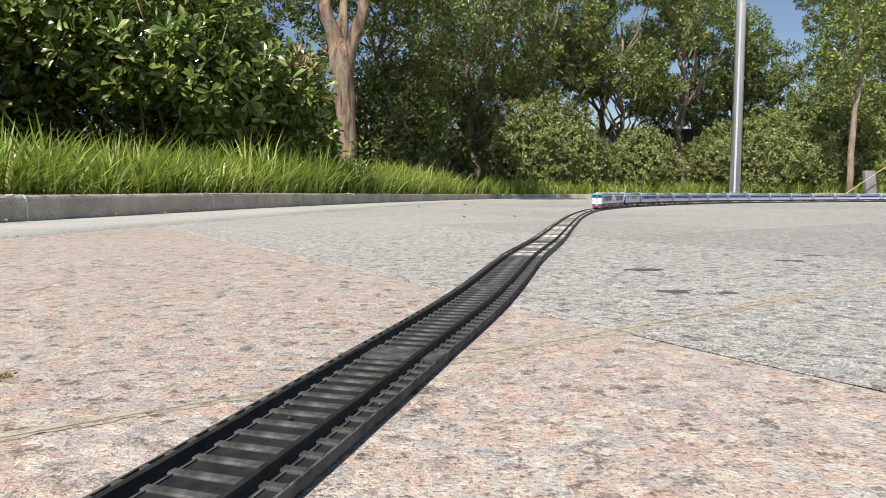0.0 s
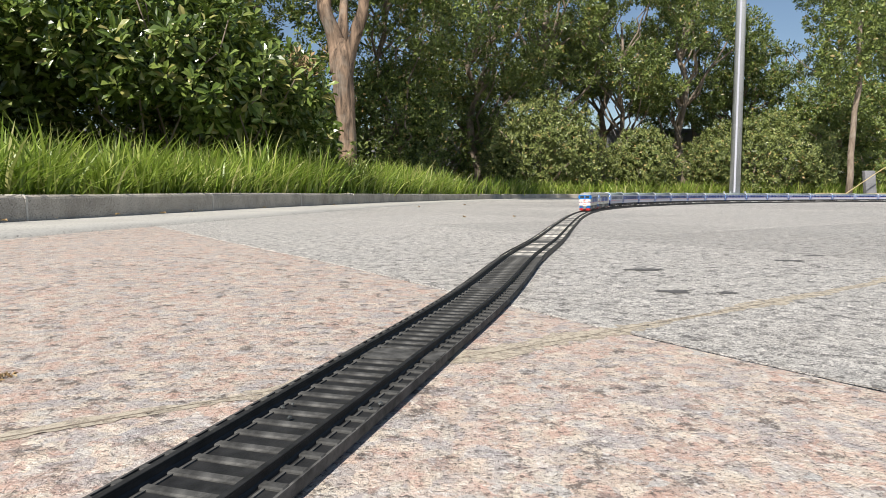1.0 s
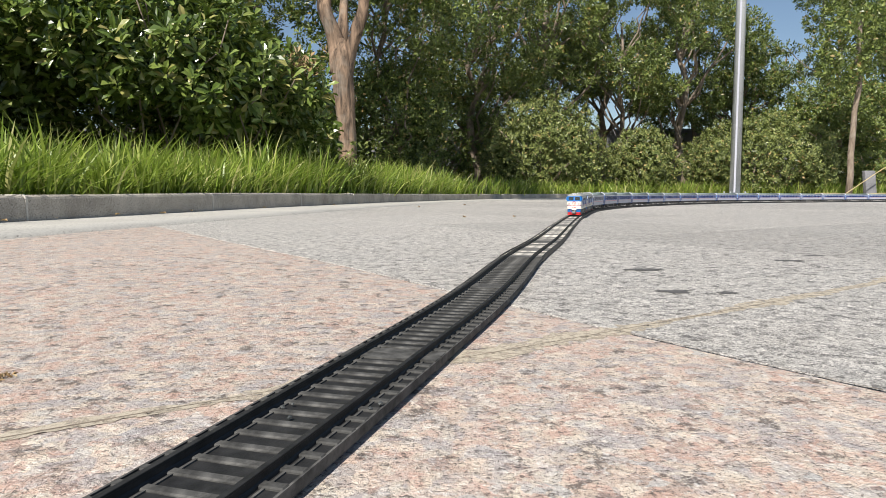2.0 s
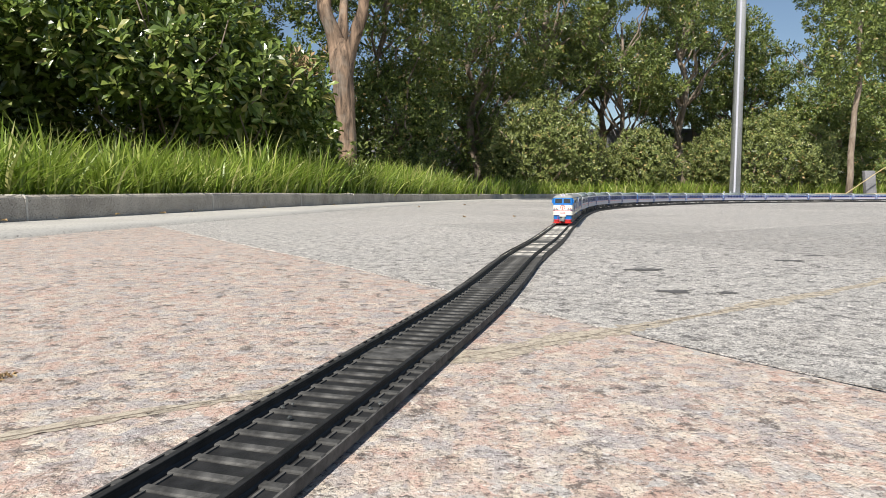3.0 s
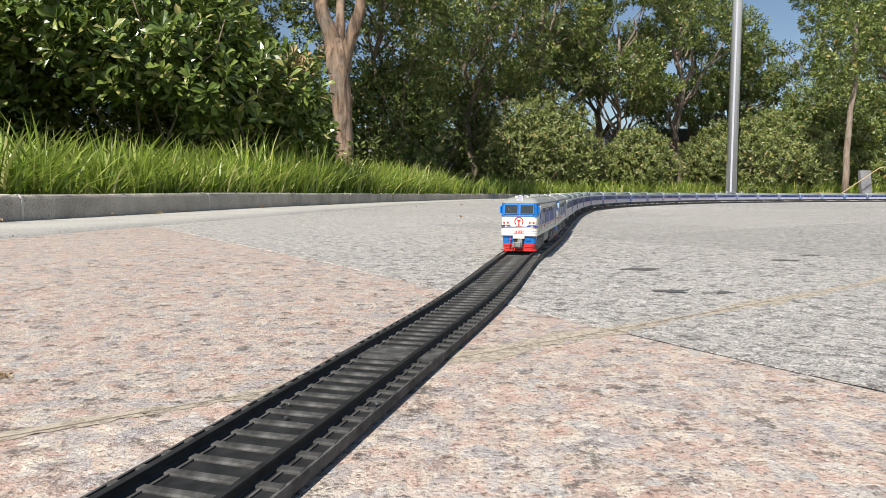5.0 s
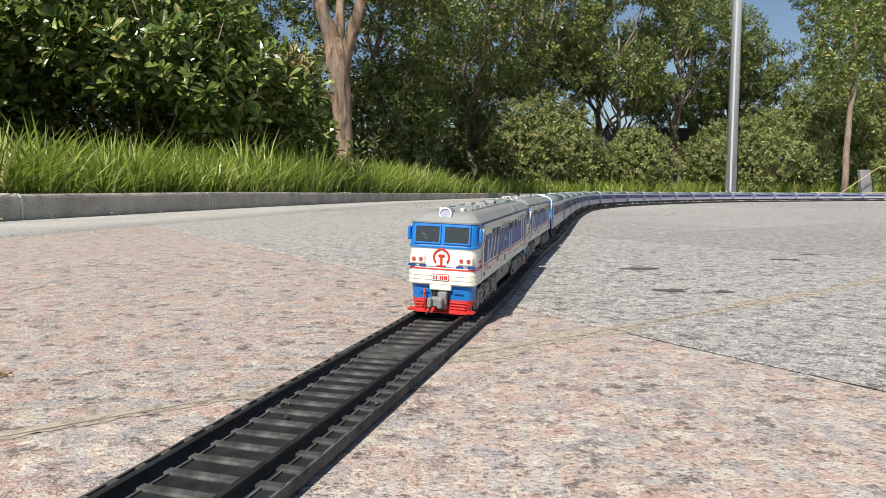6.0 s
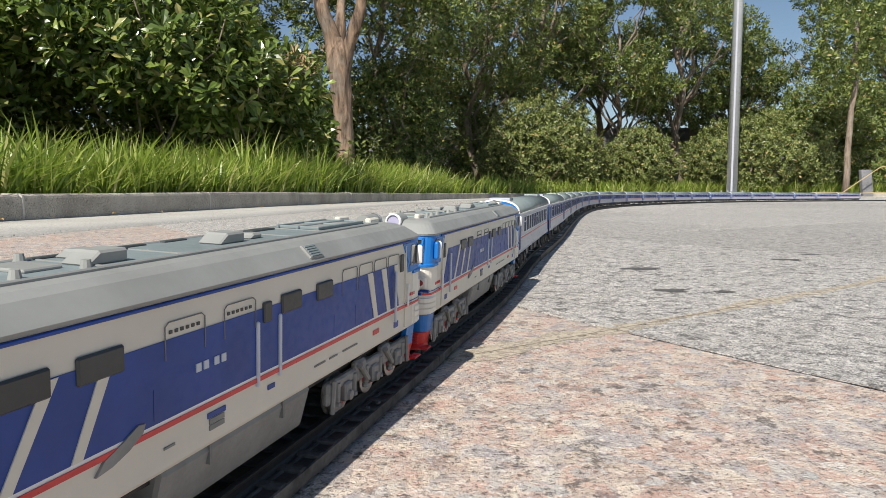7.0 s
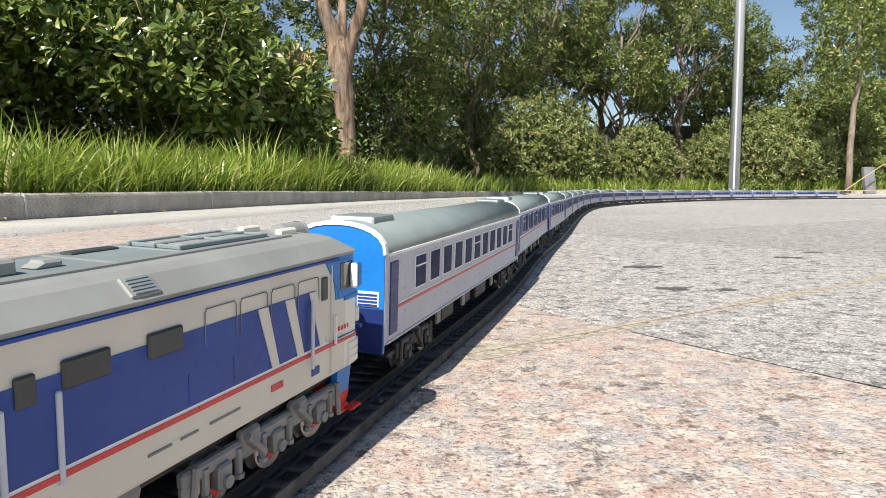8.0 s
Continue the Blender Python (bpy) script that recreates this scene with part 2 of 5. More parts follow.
# ---- mesh helpers ----
def part(name, bm, mat, parent=None, label="", smooth=False):
    """Link a bmesh as one mesh object, under parent if given."""
    me = bpy.data.meshes.new(name)
    bmesh.ops.recalc_face_normals(bm, faces=bm.faces)
    if smooth:
        for fc in bm.faces:
            fc.smooth = True
    bm.to_mesh(me)
    bm.free()
    me.materials.append(mat)
    ob = new(name, me)
    ob.parent = parent
    return tagged(ob, label)


def mesh_part(name, verts, faces, mat, parent=None, label="", smooth=False):
    me = bpy.data.meshes.new(name)
    me.from_pydata([tuple(v) for v in verts] if not isinstance(verts, np.ndarray) else verts.tolist(), [], faces if not isinstance(faces, np.ndarray) else faces.tolist())
    me.materials.append(mat)
    if smooth:
        me.polygons.foreach_set("use_smooth", [True] * len(me.polygons))
    ob = new(name, me)
    ob.parent = parent
    return tagged(ob, label)


def thing(name, label, category, m=None, group="", kind=""):
    ob = new(name)
    ob.empty_display_size = 0.02
    if m is not None:
        ob.matrix_basis = m
    return tagged(ob, label, category, group, kind)


def box(bm, x0, x1, y0, y1, z0, z1, bevel=0.0, seg=1):
    r = bmesh.ops.create_cube(bm, size=1)
    vs = r["verts"]
    for v in vs:
        v.co = Vector((x0 + (v.co.x + 0.5) * (x1 - x0), y0 + (v.co.y + 0.5) * (y1 - y0), z0 + (v.co.z + 0.5) * (z1 - z0)))
    if bevel > 0:
        es = list({e for v in vs for e in v.link_edges})
        bmesh.ops.bevel(bm, geom=es, offset=bevel, segments=seg, affect='EDGES', profile=0.5)
    return bm


def tube(bm, p0, p1, r0, r1=None, seg=10, caps=True):
    r1 = r0 if r1 is None else r1
    p0, p1 = Vector(p0), Vector(p1)
    d = p1 - p0
    q = d.to_track_quat('Z', 'Y').to_matrix().to_4x4()
    bmesh.ops.create_cone(bm, cap_ends=caps, segments=seg, radius1=r0, radius2=r1, depth=d.length,
                          matrix=Matrix.Translation((p0 + p1) / 2) @ q)
    return bm


def pipe(name, pts, radii, mat, parent=None, seg=8, label=""):
    """A bent tube through points with its own radius at each."""
    pts = [Vector(p) for p in pts]
    verts, faces = [], []
    for i, p in enumerate(pts):
        d = (pts[min(i + 1, len(pts) - 1)] - pts[max(i - 1, 0)]).normalized()
        a = d.cross(Vector((0.31, 0.87, 0.12))).normalized()
        b = d.cross(a)
        for k in range(seg):
            w = 2 * math.pi * k / seg
            verts.append(p + (a * math.cos(w) + b * math.sin(w)) * radii[i])
    for i in range(len(pts) - 1):
        for k in range(seg):
            j = (k + 1) % seg
            faces.append((i * seg + k, i * seg + j, (i + 1) * seg + j, (i + 1) * seg + k))
    faces.append(tuple(range(seg - 1, -1, -1)))
    faces.append(tuple(range((len(pts) - 1) * seg, len(pts) * seg)))
    return mesh_part(name, verts, faces, mat, parent, label, True)


# ---- the lie of the ground ----
RELIEF = [(-50, -0.005), (-0.05, -0.005), (0.24, 0.0012), (0.75, 0.008), (1.3, 0.010), (2.6, 0.015), (4, 0.014), (5.5, 0.010), (9, 0.008), (60, 0.008)]


def gz(y):
    """Height of the paving, which rises and sinks by a few millimetres with depth."""
    y = max(-49.9, min(59.9, y))
    for (a, za), (b, zb) in zip(RELIEF, RELIEF[1:]):
        if y <= b:
            t = (y - a) / (b - a)
            return za + (zb - za) * t * t * (3 - 2 * t)
    return RELIEF[-1][1]


# ---- paving, gutter, kerb, lawn ----
KERB_LINE = [(-1.62, -2.5), (-1.30, -0.8), (-1.04, 0.9), (-0.949, 1.428), (-0.805, 2.133), (-0.56, 3.5), (-0.25, 5.1), (0.25, 6.9), (0.95, 8.5), (2.0, 9.7),
             (3.6, 10.4), (6.0, 10.8), (9.0, 11.0), (14.0, 11.2), (22.0, 11.3)]
GUTTER_W = 0.37
GUTTER_RISE = 0.0045


def dense(pts, step):
    """A polyline rounded and cut into even steps: positions and headings."""
    c = np.array(pts, float)
    d = np.r_[0, np.cumsum(np.hypot(*np.diff(c, axis=0).T))]
    m = np.gradient(c, d, axis=0)
    s = np.arange(0, d[-1], step)
    i = np.clip(np.searchsorted(d, s, side='right') - 1, 0, len(d) - 2)
    h = (d[i + 1] - d[i])[:, None]
    t = ((s - d[i])[:, None]) / h
    p = (2 * t**3 - 3 * t**2 + 1) * c[i] + (t**3 - 2 * t**2 + t) * h * m[i] + (-2 * t**3 + 3 * t**2) * c[i + 1] + (t**3 - t**2) * h * m[i + 1]
    g = np.gradient(p, axis=0)
    g /= np.hypot(*g.T)[:, None]
    return p, g


KP, KD = dense(KERB_LINE, 0.02)
KN = np.c_[-KD[:, 1], KD[:, 0]]          # towards the lawn


def kerb_gap(x, y):
    """Signed distance from the kerb line: positive over the lawn."""
    i = int(np.argmin((KP[:, 0] - x)**2 + (KP[:, 1] - y)**2))
    return (x - KP[i, 0]) * KN[i, 0] + (y - KP[i, 1]) * KN[i, 1]


def strip(name, offsets, heights, mat, step, kind_label, parent=None, kind="structure", label="", drop=0.0):
    """A ribbon along the kerb line, at several offsets towards the lawn."""
    idx = range(0, len(KP), step)
    v, f = [], []
    n = len(offsets)
    for i in idx:
        for o, h in zip(offsets, heights):
            x, y = KP[i] + KN[i] * o
            v.append((x, y, gz(min(y, 12)) + h))
    rows = len(v) // n
    for r in range(rows - 1):
        for k in range(n - 1):
            f.append((r * n + k, r * n + k + 1, (r + 1) * n + k + 1, (r + 1) * n + k))
    ob = mesh_part(name, v, f, mat, parent, "", True)
    return tagged(ob, label, kind_label, kind=kind)


def build_ground():
    # one sheet out to the horizon, with the paving's relief near by
    xs = [-400, -60, -12, -4, -2, 0, 2, 4, 8, 20, 80, 400]
    ys = [-400, -60, -10, -2, 0, 0.3, 0.45, 0.6, 0.75, 1.0, 1.3, 1.7, 2.1, 2.6, 3.2, 4, 4.7, 5.5, 7, 9, 12, 30, 90, 700]
    v = [(x, y, gz(y) - 0.009) for y in ys for x in xs]
    n = len(xs)
    f = [(r * n + k, r * n + k + 1, (r + 1) * n + k + 1, (r + 1) * n + k) for r in range(len(ys) - 1) for k in range(n - 1)]
    g = mesh_part("ground", v, f, BEDDING, None, "", True)
    tagged(g, "sandy bedding ground that reaches to the horizon", "ground", kind="structure")


U = Vector((0.827, 0.562))
V = Vector((-0.562, 0.827))
SLAB = 0.475
N0, M0 = 0.280, 0.243


def slab_mesh(cx, cy, rnd):
    """One slab, with worn edges, laid on the relief."""
    g = 0.0008
    h = SLAB / 2
    fine = 16 if cy < 1.4 else 4
    cuts = [-h + g, -h + g + 0.0012] + [-h + 2 * h * q / fine for q in range(1, fine)] + [h - g - 0.0012, h - g]
    k = len(cuts)
    v, f = [], []
    jit = rnd.uniform(-0.0002, 0.0002)
    zc = gz(cy)
    for a in cuts:
        for b in cuts:
            x, y = cx + U.x * a + V.x * b, cy + U.y * a + V.y * b
            edge = abs(a) > h - g - 0.001 or abs(b) > h - g - 0.001
            v.append((x - cx, y - cy, gz(y) - zc + jit + (-0.0003 - rnd.random() * 0.0003 if edge else 0)))
    for i in range(k - 1):
        for j in range(k - 1):
            f.append((i * k + j, (i + 1) * k + j, (i + 1) * k + j + 1, i * k + j + 1))
    rim = [i * k for i in range(k)] + [(k - 1) * k + j for j in range(1, k)] + [i * k + k - 1 for i in range(k - 2, -1, -1)] + [j for j in range(k - 2, 0, -1)]
    base = len(v)
    for r in rim:
        v.append((v[r][0], v[r][1], v[r][2] - 0.012))
    m = len(rim)
    for i in range(m):
        j = (i + 1) % m
        f.append((rim[j], rim[i], base + i, base + j))
    return v, f


def build_paving():
    rnd = random.Random(5)
    pave = thing("pavement", "rough granite paving slabs, pink beside grey, sanded joints", "pavement", kind="structure")
    far_v, far_f = [], []
    cells = []
    for i in range(-6, 34):
        for j in range(-22, 34):
            n, m = N0 + SLAB * (i + 0.5), M0 + SLAB * (j + 0.5)
            c = U * n + V * m
            if c.y < -1.2 or c.y > 11.5 or c.x > 14 or c.x < -2.2:
                continue
            if kerb_gap(c.x, c.y) > -0.05:
                continue
            if kerb_gap(c.x, c.y) > -GUTTER_W + 0.33:
                continue
            cells.append((abs(c.y - 0.5) + abs(c.x) * 0.6, i, j, c))
    cells.sort(key=lambda q: (q[0], q[1], q[2]))
    for rank, (_, i, j, c) in enumerate(cells):
        v, f = slab_mesh(c.x, c.y, rnd)
        if rank < 260:
            ob = mesh_part("slab", v, f, PINK if i < 0 else GREY, pave)
            ob.location = (c.x, c.y, gz(c.y))
        else:
            b = len(far_v)
            far_v += [(a[0] + c.x, a[1] + c.y, a[2] + gz(c.y)) for a in v]
            far_f += [tuple(b + q for q in a) for a in f]
    ob = mesh_part("far_slabs", far_v, far_f, GREY, pave)
    tagged(ob, kind="stuff")
    # the smeared yellowish sealant along one joint
    def joint_strip(name, mat, label, along, across, at, n0, n1, wide, lift, least, seed):
        """A ragged strip that follows one joint, thicker and thinner on its way."""
        sv, sf = [], []
        steps = int((n1 - n0) / 0.004)
        for k in range(steps):
            n = n0 + k * 0.004
            e = [0.0030 * noise.noise((n * 160, q + seed, 0)) + 0.0032 * noise.noise((n * 23, q + seed + 5, 0)) for q in (3.1, 13.1)]
            thin = min(1.0, max(least, 0.6 + 1.5 * noise.noise((n * 7, 2.2 + seed, 0))))
            for o in (-max(wide * thin * (0.0030 + e[0]), 0.00004), max(wide * thin * (0.0034 + e[1]), 0.00004)):
                c = along * n + across * (at + o)
                sv.append((c.x, c.y, gz(c.y) + lift))
        for k in range(steps - 1):
            sf.append((2 * k, 2 * k + 2, 2 * k + 3, 2 * k + 1))
        mesh_part(name, sv, sf, mat, pave, label)
    joint_strip("smeared_sealant", SMEAR, "thin broken skin of sandy sealant", U, V, M0, -0.75, 1.5, 2.8, 0.00022, 0.25, 0.0)
    joint_strip("joint_crack", CRACK, "dark open crack along a joint", U, V, M0, -0.75, 1.5, 0.16, 0.00034, 0.0, 7.0)
    joint_strip("joint_crack", CRACK, "dark open crack along a joint", V, U, N0, -0.06, 0.25, 0.13, 0.00034, 0.0, 3.0)


def stain(cx, cy, rx, ry, seed):
    v = [(0, 0, 0)]
    for k in range(56):
        a = 2 * math.pi * k / 56
        r = 0.75 + 0.4 * noise.noise((math.cos(a) * 1.3 + seed, math.sin(a) * 1.3, seed * 2.0)) + 0.35 * noise.noise((math.cos(a) * 7 + seed, math.sin(a) * 7, seed))
        v.append((math.cos(a) * rx * r, math.sin(a) * ry * r, 0))
    f = [(0, k, k % 56 + 1) for k in range(1, 57)]
    ob = mesh_part("damp_stain", v, f, STAINM)
    ob.location = (cx, cy, gz(cy) + 0.0005)
    tagged(ob, "dark damp stain on the grey granite paving", "stain", "stains on the paving")


def build_stains():
    for k, (x, y, rx, ry) in enumerate([(0.185, 0.608, 0.017, 0.008), (0.169, 0.486, 0.013, 0.006), (0.208, 0.481, 0.007, 0.005), (0.356, 0.680, 0.015, 0.006),
                                        (0.410, 0.732, 0.011, 0.004), (1.9, 3.7, 0.03, 0.02)]):
        stain(x, y, rx * 1.35, ry * 1.6, k * 3.7 + 1)


def build_kerb():
    kerb = thing("kerb", "weathered grey concrete kerb stones edging the lawn", "kerb", kind="structure")
    n = len(KP)
    L = 39            # steps of 0.02 m in one stone
    k0 = 8
    num = 0
    while k0 + L < n and num < 30:
        v, f = [], []
        stops = [k0, k0 + L // 3, k0 + 2 * L // 3, k0 + L]
        sect = [(0.0, -0.02), (0.0, 0.054), (0.002, 0.060), (0.008, 0.064), (0.095, 0.064), (0.100, 0.058), (0.100, -0.02)]
        m = len(sect)
        rnd = random.Random(num)
        lift = rnd.uniform(-0.002, 0.002)
        o = KP[k0 + L // 2]
        oz = gz(min(o[1], 12))
        for q, s in enumerate(stops):
            p = KP[s] + KD[s] * (0.003 if q == 0 else -0.003 if q == 3 else 0)
            for a, h in sect:
                chip = (rnd.random() * 0.002 if h > 0.05 else 0)
                v.append((p[0] + KN[s][0] * (a + chip) - o[0], p[1] + KN[s][1] * (a + chip) - o[1], gz(min(p[1], 12)) - oz + h + lift - chip))
        for r in range(3):
            for c in range(m - 1):
                f.append((r * m + c, (r + 1) * m + c, (r + 1) * m + c + 1, r * m + c + 1))
        f.append(tuple(range(m)))
        f.append(tuple(range(4 * m - 1, 3 * m - 1, -1)))
        ob = mesh_part("kerb_stone", v, f, KERB, kerb)
        ob.location = (o[0], o[1], oz)
        # pale mortar smeared over the joint
        mv = []
        for g in (-0.0025, 0.0025):
            p = KP[k0] + KD[k0] * g
            for a, h in sect:
                back = -0.0006 if h > 0.05 else 0.0
                mv.append((p[0] + KN[k0][0] * (a + (-0.0006 if a < 0.05 else 0.0006)), p[1] + KN[k0][1] * (a + (-0.0006 if a < 0.05 else 0.0006)), gz(min(p[1], 12)) + h - back))
        mf = [(c, m + c, m + c + 1, c + 1) for c in range(m - 1)] + [tuple(range(m)), tuple(range(2 * m - 1, m - 1, -1))]
        mesh_part("mortar", mv, mf, MORTAR, kerb)
        k0 += L
        num += 1
    strip("gutter", [-GUTTER_W - 0.004, -GUTTER_W, -0.2, 0.01], [-0.01, GUTTER_RISE, GUTTER_RISE, GUTTER_RISE], GUTTER, 10, "gutter", label="pale cast concrete gutter strip beside the kerb")
    strip("lawn_soil", [0.09, 0.4, 1.2, 3, 8, 30, 300], [0.05, 0.058, 0.06, 0.07, 0.10, 0.2, 0.5], SOIL, 20, "ground", label="dark bare soil under grass and shrubs")


# ---- foliage helpers ----
def unit(a):
    return a / np.maximum(np.linalg.norm(a, axis=1), 1e-9)[:, None]


def leaves(name, base, direc, up, length, width, mat, parent=None, fold=0.25, shape=2, label="", kind=""):
    """Many leaves in one mesh. Each is a blade folded along its midrib."""
    n = len(base)
    d = unit(direc)
    side = unit(np.cross(d, up) + 1e-6)
    nor = np.cross(side, d)
    L = length[:, None]
    W = width[:, None]
    if shape == 2:      # pointed, widest past the middle
        prof = [(0.45, 0.75), (0.78, 1.0)]
        pts = [base]
        for s in (1, -1):
            for t, w in prof:
                pts.append(base + d * L * t + side * (s * W * 0.5 * w) + nor * (W * fold * w - L * 0.12 * t * t))
        pts.append(base + d * L - nor * (L * 0.16))
        mid = base + d * L * 0.6 - nor * (L * 0.04)
        pts.append(mid)
        v = np.stack(pts, 1).reshape(-1, 3)
        tri = np.array([(0, 1, 6), (1, 2, 6), (2, 5, 6), (0, 6, 3), (3, 6, 4), (4, 6, 5)])
        k = 7
    else:
        pts = [base, base + d * L * 0.5 + side * W * 0.5 + nor * W * fold, base + d * L, base + d * L * 0.5 - side * W * 0.5 + nor * W * fold]
        v = np.stack(pts, 1).reshape(-1, 3)
        tri = np.array([(0, 1, 2), (0, 2, 3)])
        k = 4
    f = (tri[None] + (np.arange(n) * k)[:, None, None]).reshape(-1, 3)
    ob = mesh_part(name, v, f, mat, parent, label)
    if kind:
        tagged(ob, kind=kind)
    return ob


def shell_points(rng, blobs, n, thick):
    """Points in the outer skin of a union of ellipsoids, and the way out there."""
    out_p, out_n = [], []
    blobs = np.array(blobs, float)
    vol = blobs[:, 3] * blobs[:, 4] * blobs[:, 5]
    w = vol**0.67 / (vol**0.67).sum()
    got = 0
    while got < n:
        k = rng.choice(len(blobs), size=n, p=w)
        u = unit(rng.normal(size=(n, 3)))
        r = 1 - np.abs(rng.normal(size=n)) * thick
        b = blobs[k]
        lump = 1 + 0.10 * np.sin(u[:, 0] * 7 + k) * np.cos(u[:, 2] * 6 + k * 2) + 0.06 * np.sin(u[:, 1] * 17 + k)
        p = b[:, :3] + u * b[:, 3:] * (r * lump)[:, None]
        q = (p[:, None, :] - blobs[None, :, :3]) / blobs[None, :, 3:]
        inside = ((q**2).sum(2) < 0.72**2).any(1)
        keep = ~inside & (p[:, 2] > 0.05)
        nn = unit(u / b[:, 3:])
        out_p.append(p[keep])
        out_n.append(nn[keep])
        got += keep.sum()
    return np.vstack(out_p)[:n], np.vstack(out_n)[:n]


def limb(rng, p0, p1, r0, r1, n=6, wob=0.06):
    p0, p1 = np.array(p0, float), np.array(p1, float)
    L = np.linalg.norm(p1 - p0)
    pts, rad = [], []
    for k in range(n + 1):
        t = k / n
        j = rng.normal(size=3) * wob * L * math.sin(math.pi * t)
        j[2] *= 0.3
        pts.append(p0 + (p1 - p0) * t + j)
        rad.append(r0 + (r1 - r0) * t)
    return pts, rad


def sprays(name, rng, tips, out, per, length, width, twig, mat, parent, origin, shape=1, rise=0.5):
    """Leafy twigs: round every tip a whorl of leaves that turn their faces outward and up."""
    n = len(tips)
    axis = unit(out * 0.65 + np.array([-0.10, -0.18, rise]) + rng.normal(size=(n, 3)) * 0.30)
    a = unit(np.cross(axis, [0.31, 0.22, 0.92]))
    b = np.cross(axis, a)
    turn = rng.uniform(0, 6.28, n)
    size = rng.uniform(0.75, 1.15, n)
    B, D, UP, LN, WD = [], [], [], [], []
    for k in range(per):
        ang = turn + 2.4 * k + rng.normal(size=n) * 0.35
        rad = a * np.cos(ang)[:, None] + b * np.sin(ang)[:, None]
        u = k / max(1, per - 1)
        B.append(tips - axis * (twig * u * rng.uniform(0.7, 1.3, n))[:, None] + rad * 0.003)
        D.append(rad * (0.55 + 0.75 * u) + axis * (0.75 - 0.5 * u) + rng.normal(size=(n, 3)) * 0.18)
        UP.append(axis - rad * 0.35 + rng.normal(size=(n, 3)) * 0.15)
        LN.append(rng.uniform(*length, n) * size)
        WD.append(rng.uniform(*width, n) * size)
    return leaves(name, np.vstack(B) - origin, np.vstack(D), np.vstack(UP), np.hstack(LN), np.hstack(WD), mat, parent, 0.2, shape, kind="stuff")


def build_big_bush():
    rng = np.random.default_rng(11)
    ob = thing("broadleaf_bush", "large glossy evergreen bush with whorled leaves behind the grass", "bush", pose(-1.7, 3.0, 0.06))
    o = np.array((-1.7, 3.0, 0.06))
    # lobes that bulge towards the sun; an unseen shoulder, added at the near end, shades the hollow behind it
    blobs = [(-1.42, 3.45, 0.74, 0.55, 0.50, 0.40), (-1.14, 3.60, 0.66, 0.32, 0.36, 0.28), (-0.98, 3.95, 0.62, 0.33, 0.36, 0.30), (-1.78, 3.80, 1.08, 0.66, 0.50, 0.42),
             (-1.98, 3.15, 0.88, 0.50, 0.42, 0.36), (-1.36, 4.15, 0.90, 0.34, 0.40, 0.34), (-1.64, 3.20, 0.76, 0.28, 0.28, 0.24), (-0.84, 3.98, 0.40, 0.15, 0.17, 0.15),
             (-2.22, 2.22, 0.74, 0.50, 0.50, 0.46), (-2.75, 1.70, 0.5, 0.6, 0.6, 0.5), (-2.75, 3.60, 1.15, 0.7, 0.6, 0.5), (-1.22, 3.22, 0.70, 0.20, 0.20, 0.18), (-2.3, 4.4, 1.3, 0.7, 0.6, 0.5)]
    back = [(-2.45, 3.3, 0.55, 0.55, 0.55, 0.55), (-2.0, 3.9, 0.55, 0.55, 0.5, 0.55), (-1.5, 4.4, 0.5, 0.5, 0.45, 0.5), (-1.1, 4.75, 0.42, 0.36, 0.4, 0.42), (-2.9, 2.7, 0.6, 0.6, 0.7, 0.8)]
    p, nrm = shell_points(rng, blobs, 2300, 0.10)
    keep = p[:, 2] > 0.43 + 0.07 * np.sin(p[:, 1] * 5.3) + 0.26 * np.clip((-1.30 - p[:, 0]) / 0.45, 0, 1) * (p[:, 1] > 2.7)
    p, nrm = p[keep], nrm[keep]
    sprays("foliage", rng, p, nrm, 9, (0.055, 0.092), (0.022, 0.036), 0.055, BIGLEAF, ob, o, 2)
    # older leaves further in, that close the bush
    p, nrm = shell_points(rng, blobs, 2600, 0.26)
    keep = p[:, 2] > 0.42
    p, nrm = p[keep], nrm[keep]
    sprays("inner_foliage", rng, p - nrm * 0.12, nrm, 7, (0.05, 0.08), (0.02, 0.034), 0.09, BIGLEAF, ob, o, 1, 0.2)
    p, nrm = shell_points(rng, back, 14000, 0.35)
    leaves("shaded_foliage", p - o, unit(rng.normal(size=p.shape) + nrm * 0.5), unit(rng.normal(size=p.shape) + [0, 0, 1]), rng.uniform(0.05, 0.09, len(p)), rng.uniform(0.024, 0.04, len(p)), BIGLEAF, ob, kind="stuff")
    # a few withered twigs at the far end
    p = np.array((-0.80, 3.82, 0.80)) + rng.normal(size=(34, 3)) * [0.075, 0.06, 0.045]
    sprays("withered_foliage", rng, p, np.tile([0.3, -0.8, 0.3], (34, 1)), 6, (0.03, 0.055), (0.010, 0.018), 0.05, DRYLEAF, ob, o)
    for k in range(16):
        b = blobs[(0, 1, 2, 3, 5)[k % 5]]
        e = np.array(b[:3]) + unit(rng.normal(size=(1, 3)) + [0.2, -0.6, 0.1])[0] * np.array(b[3:]) * 0.98
        e[2] = max(e[2], 0.4)
        pts, rad = limb(rng, (b[0] - 0.2 + rng.normal() * 0.1, b[1] + 0.15 + rng.normal() * 0.1, 0.04), e, 0.007, 0.003, 6, 0.05)
        pipe("branch", [q - o for q in pts], rad, BARK2, ob, 6)


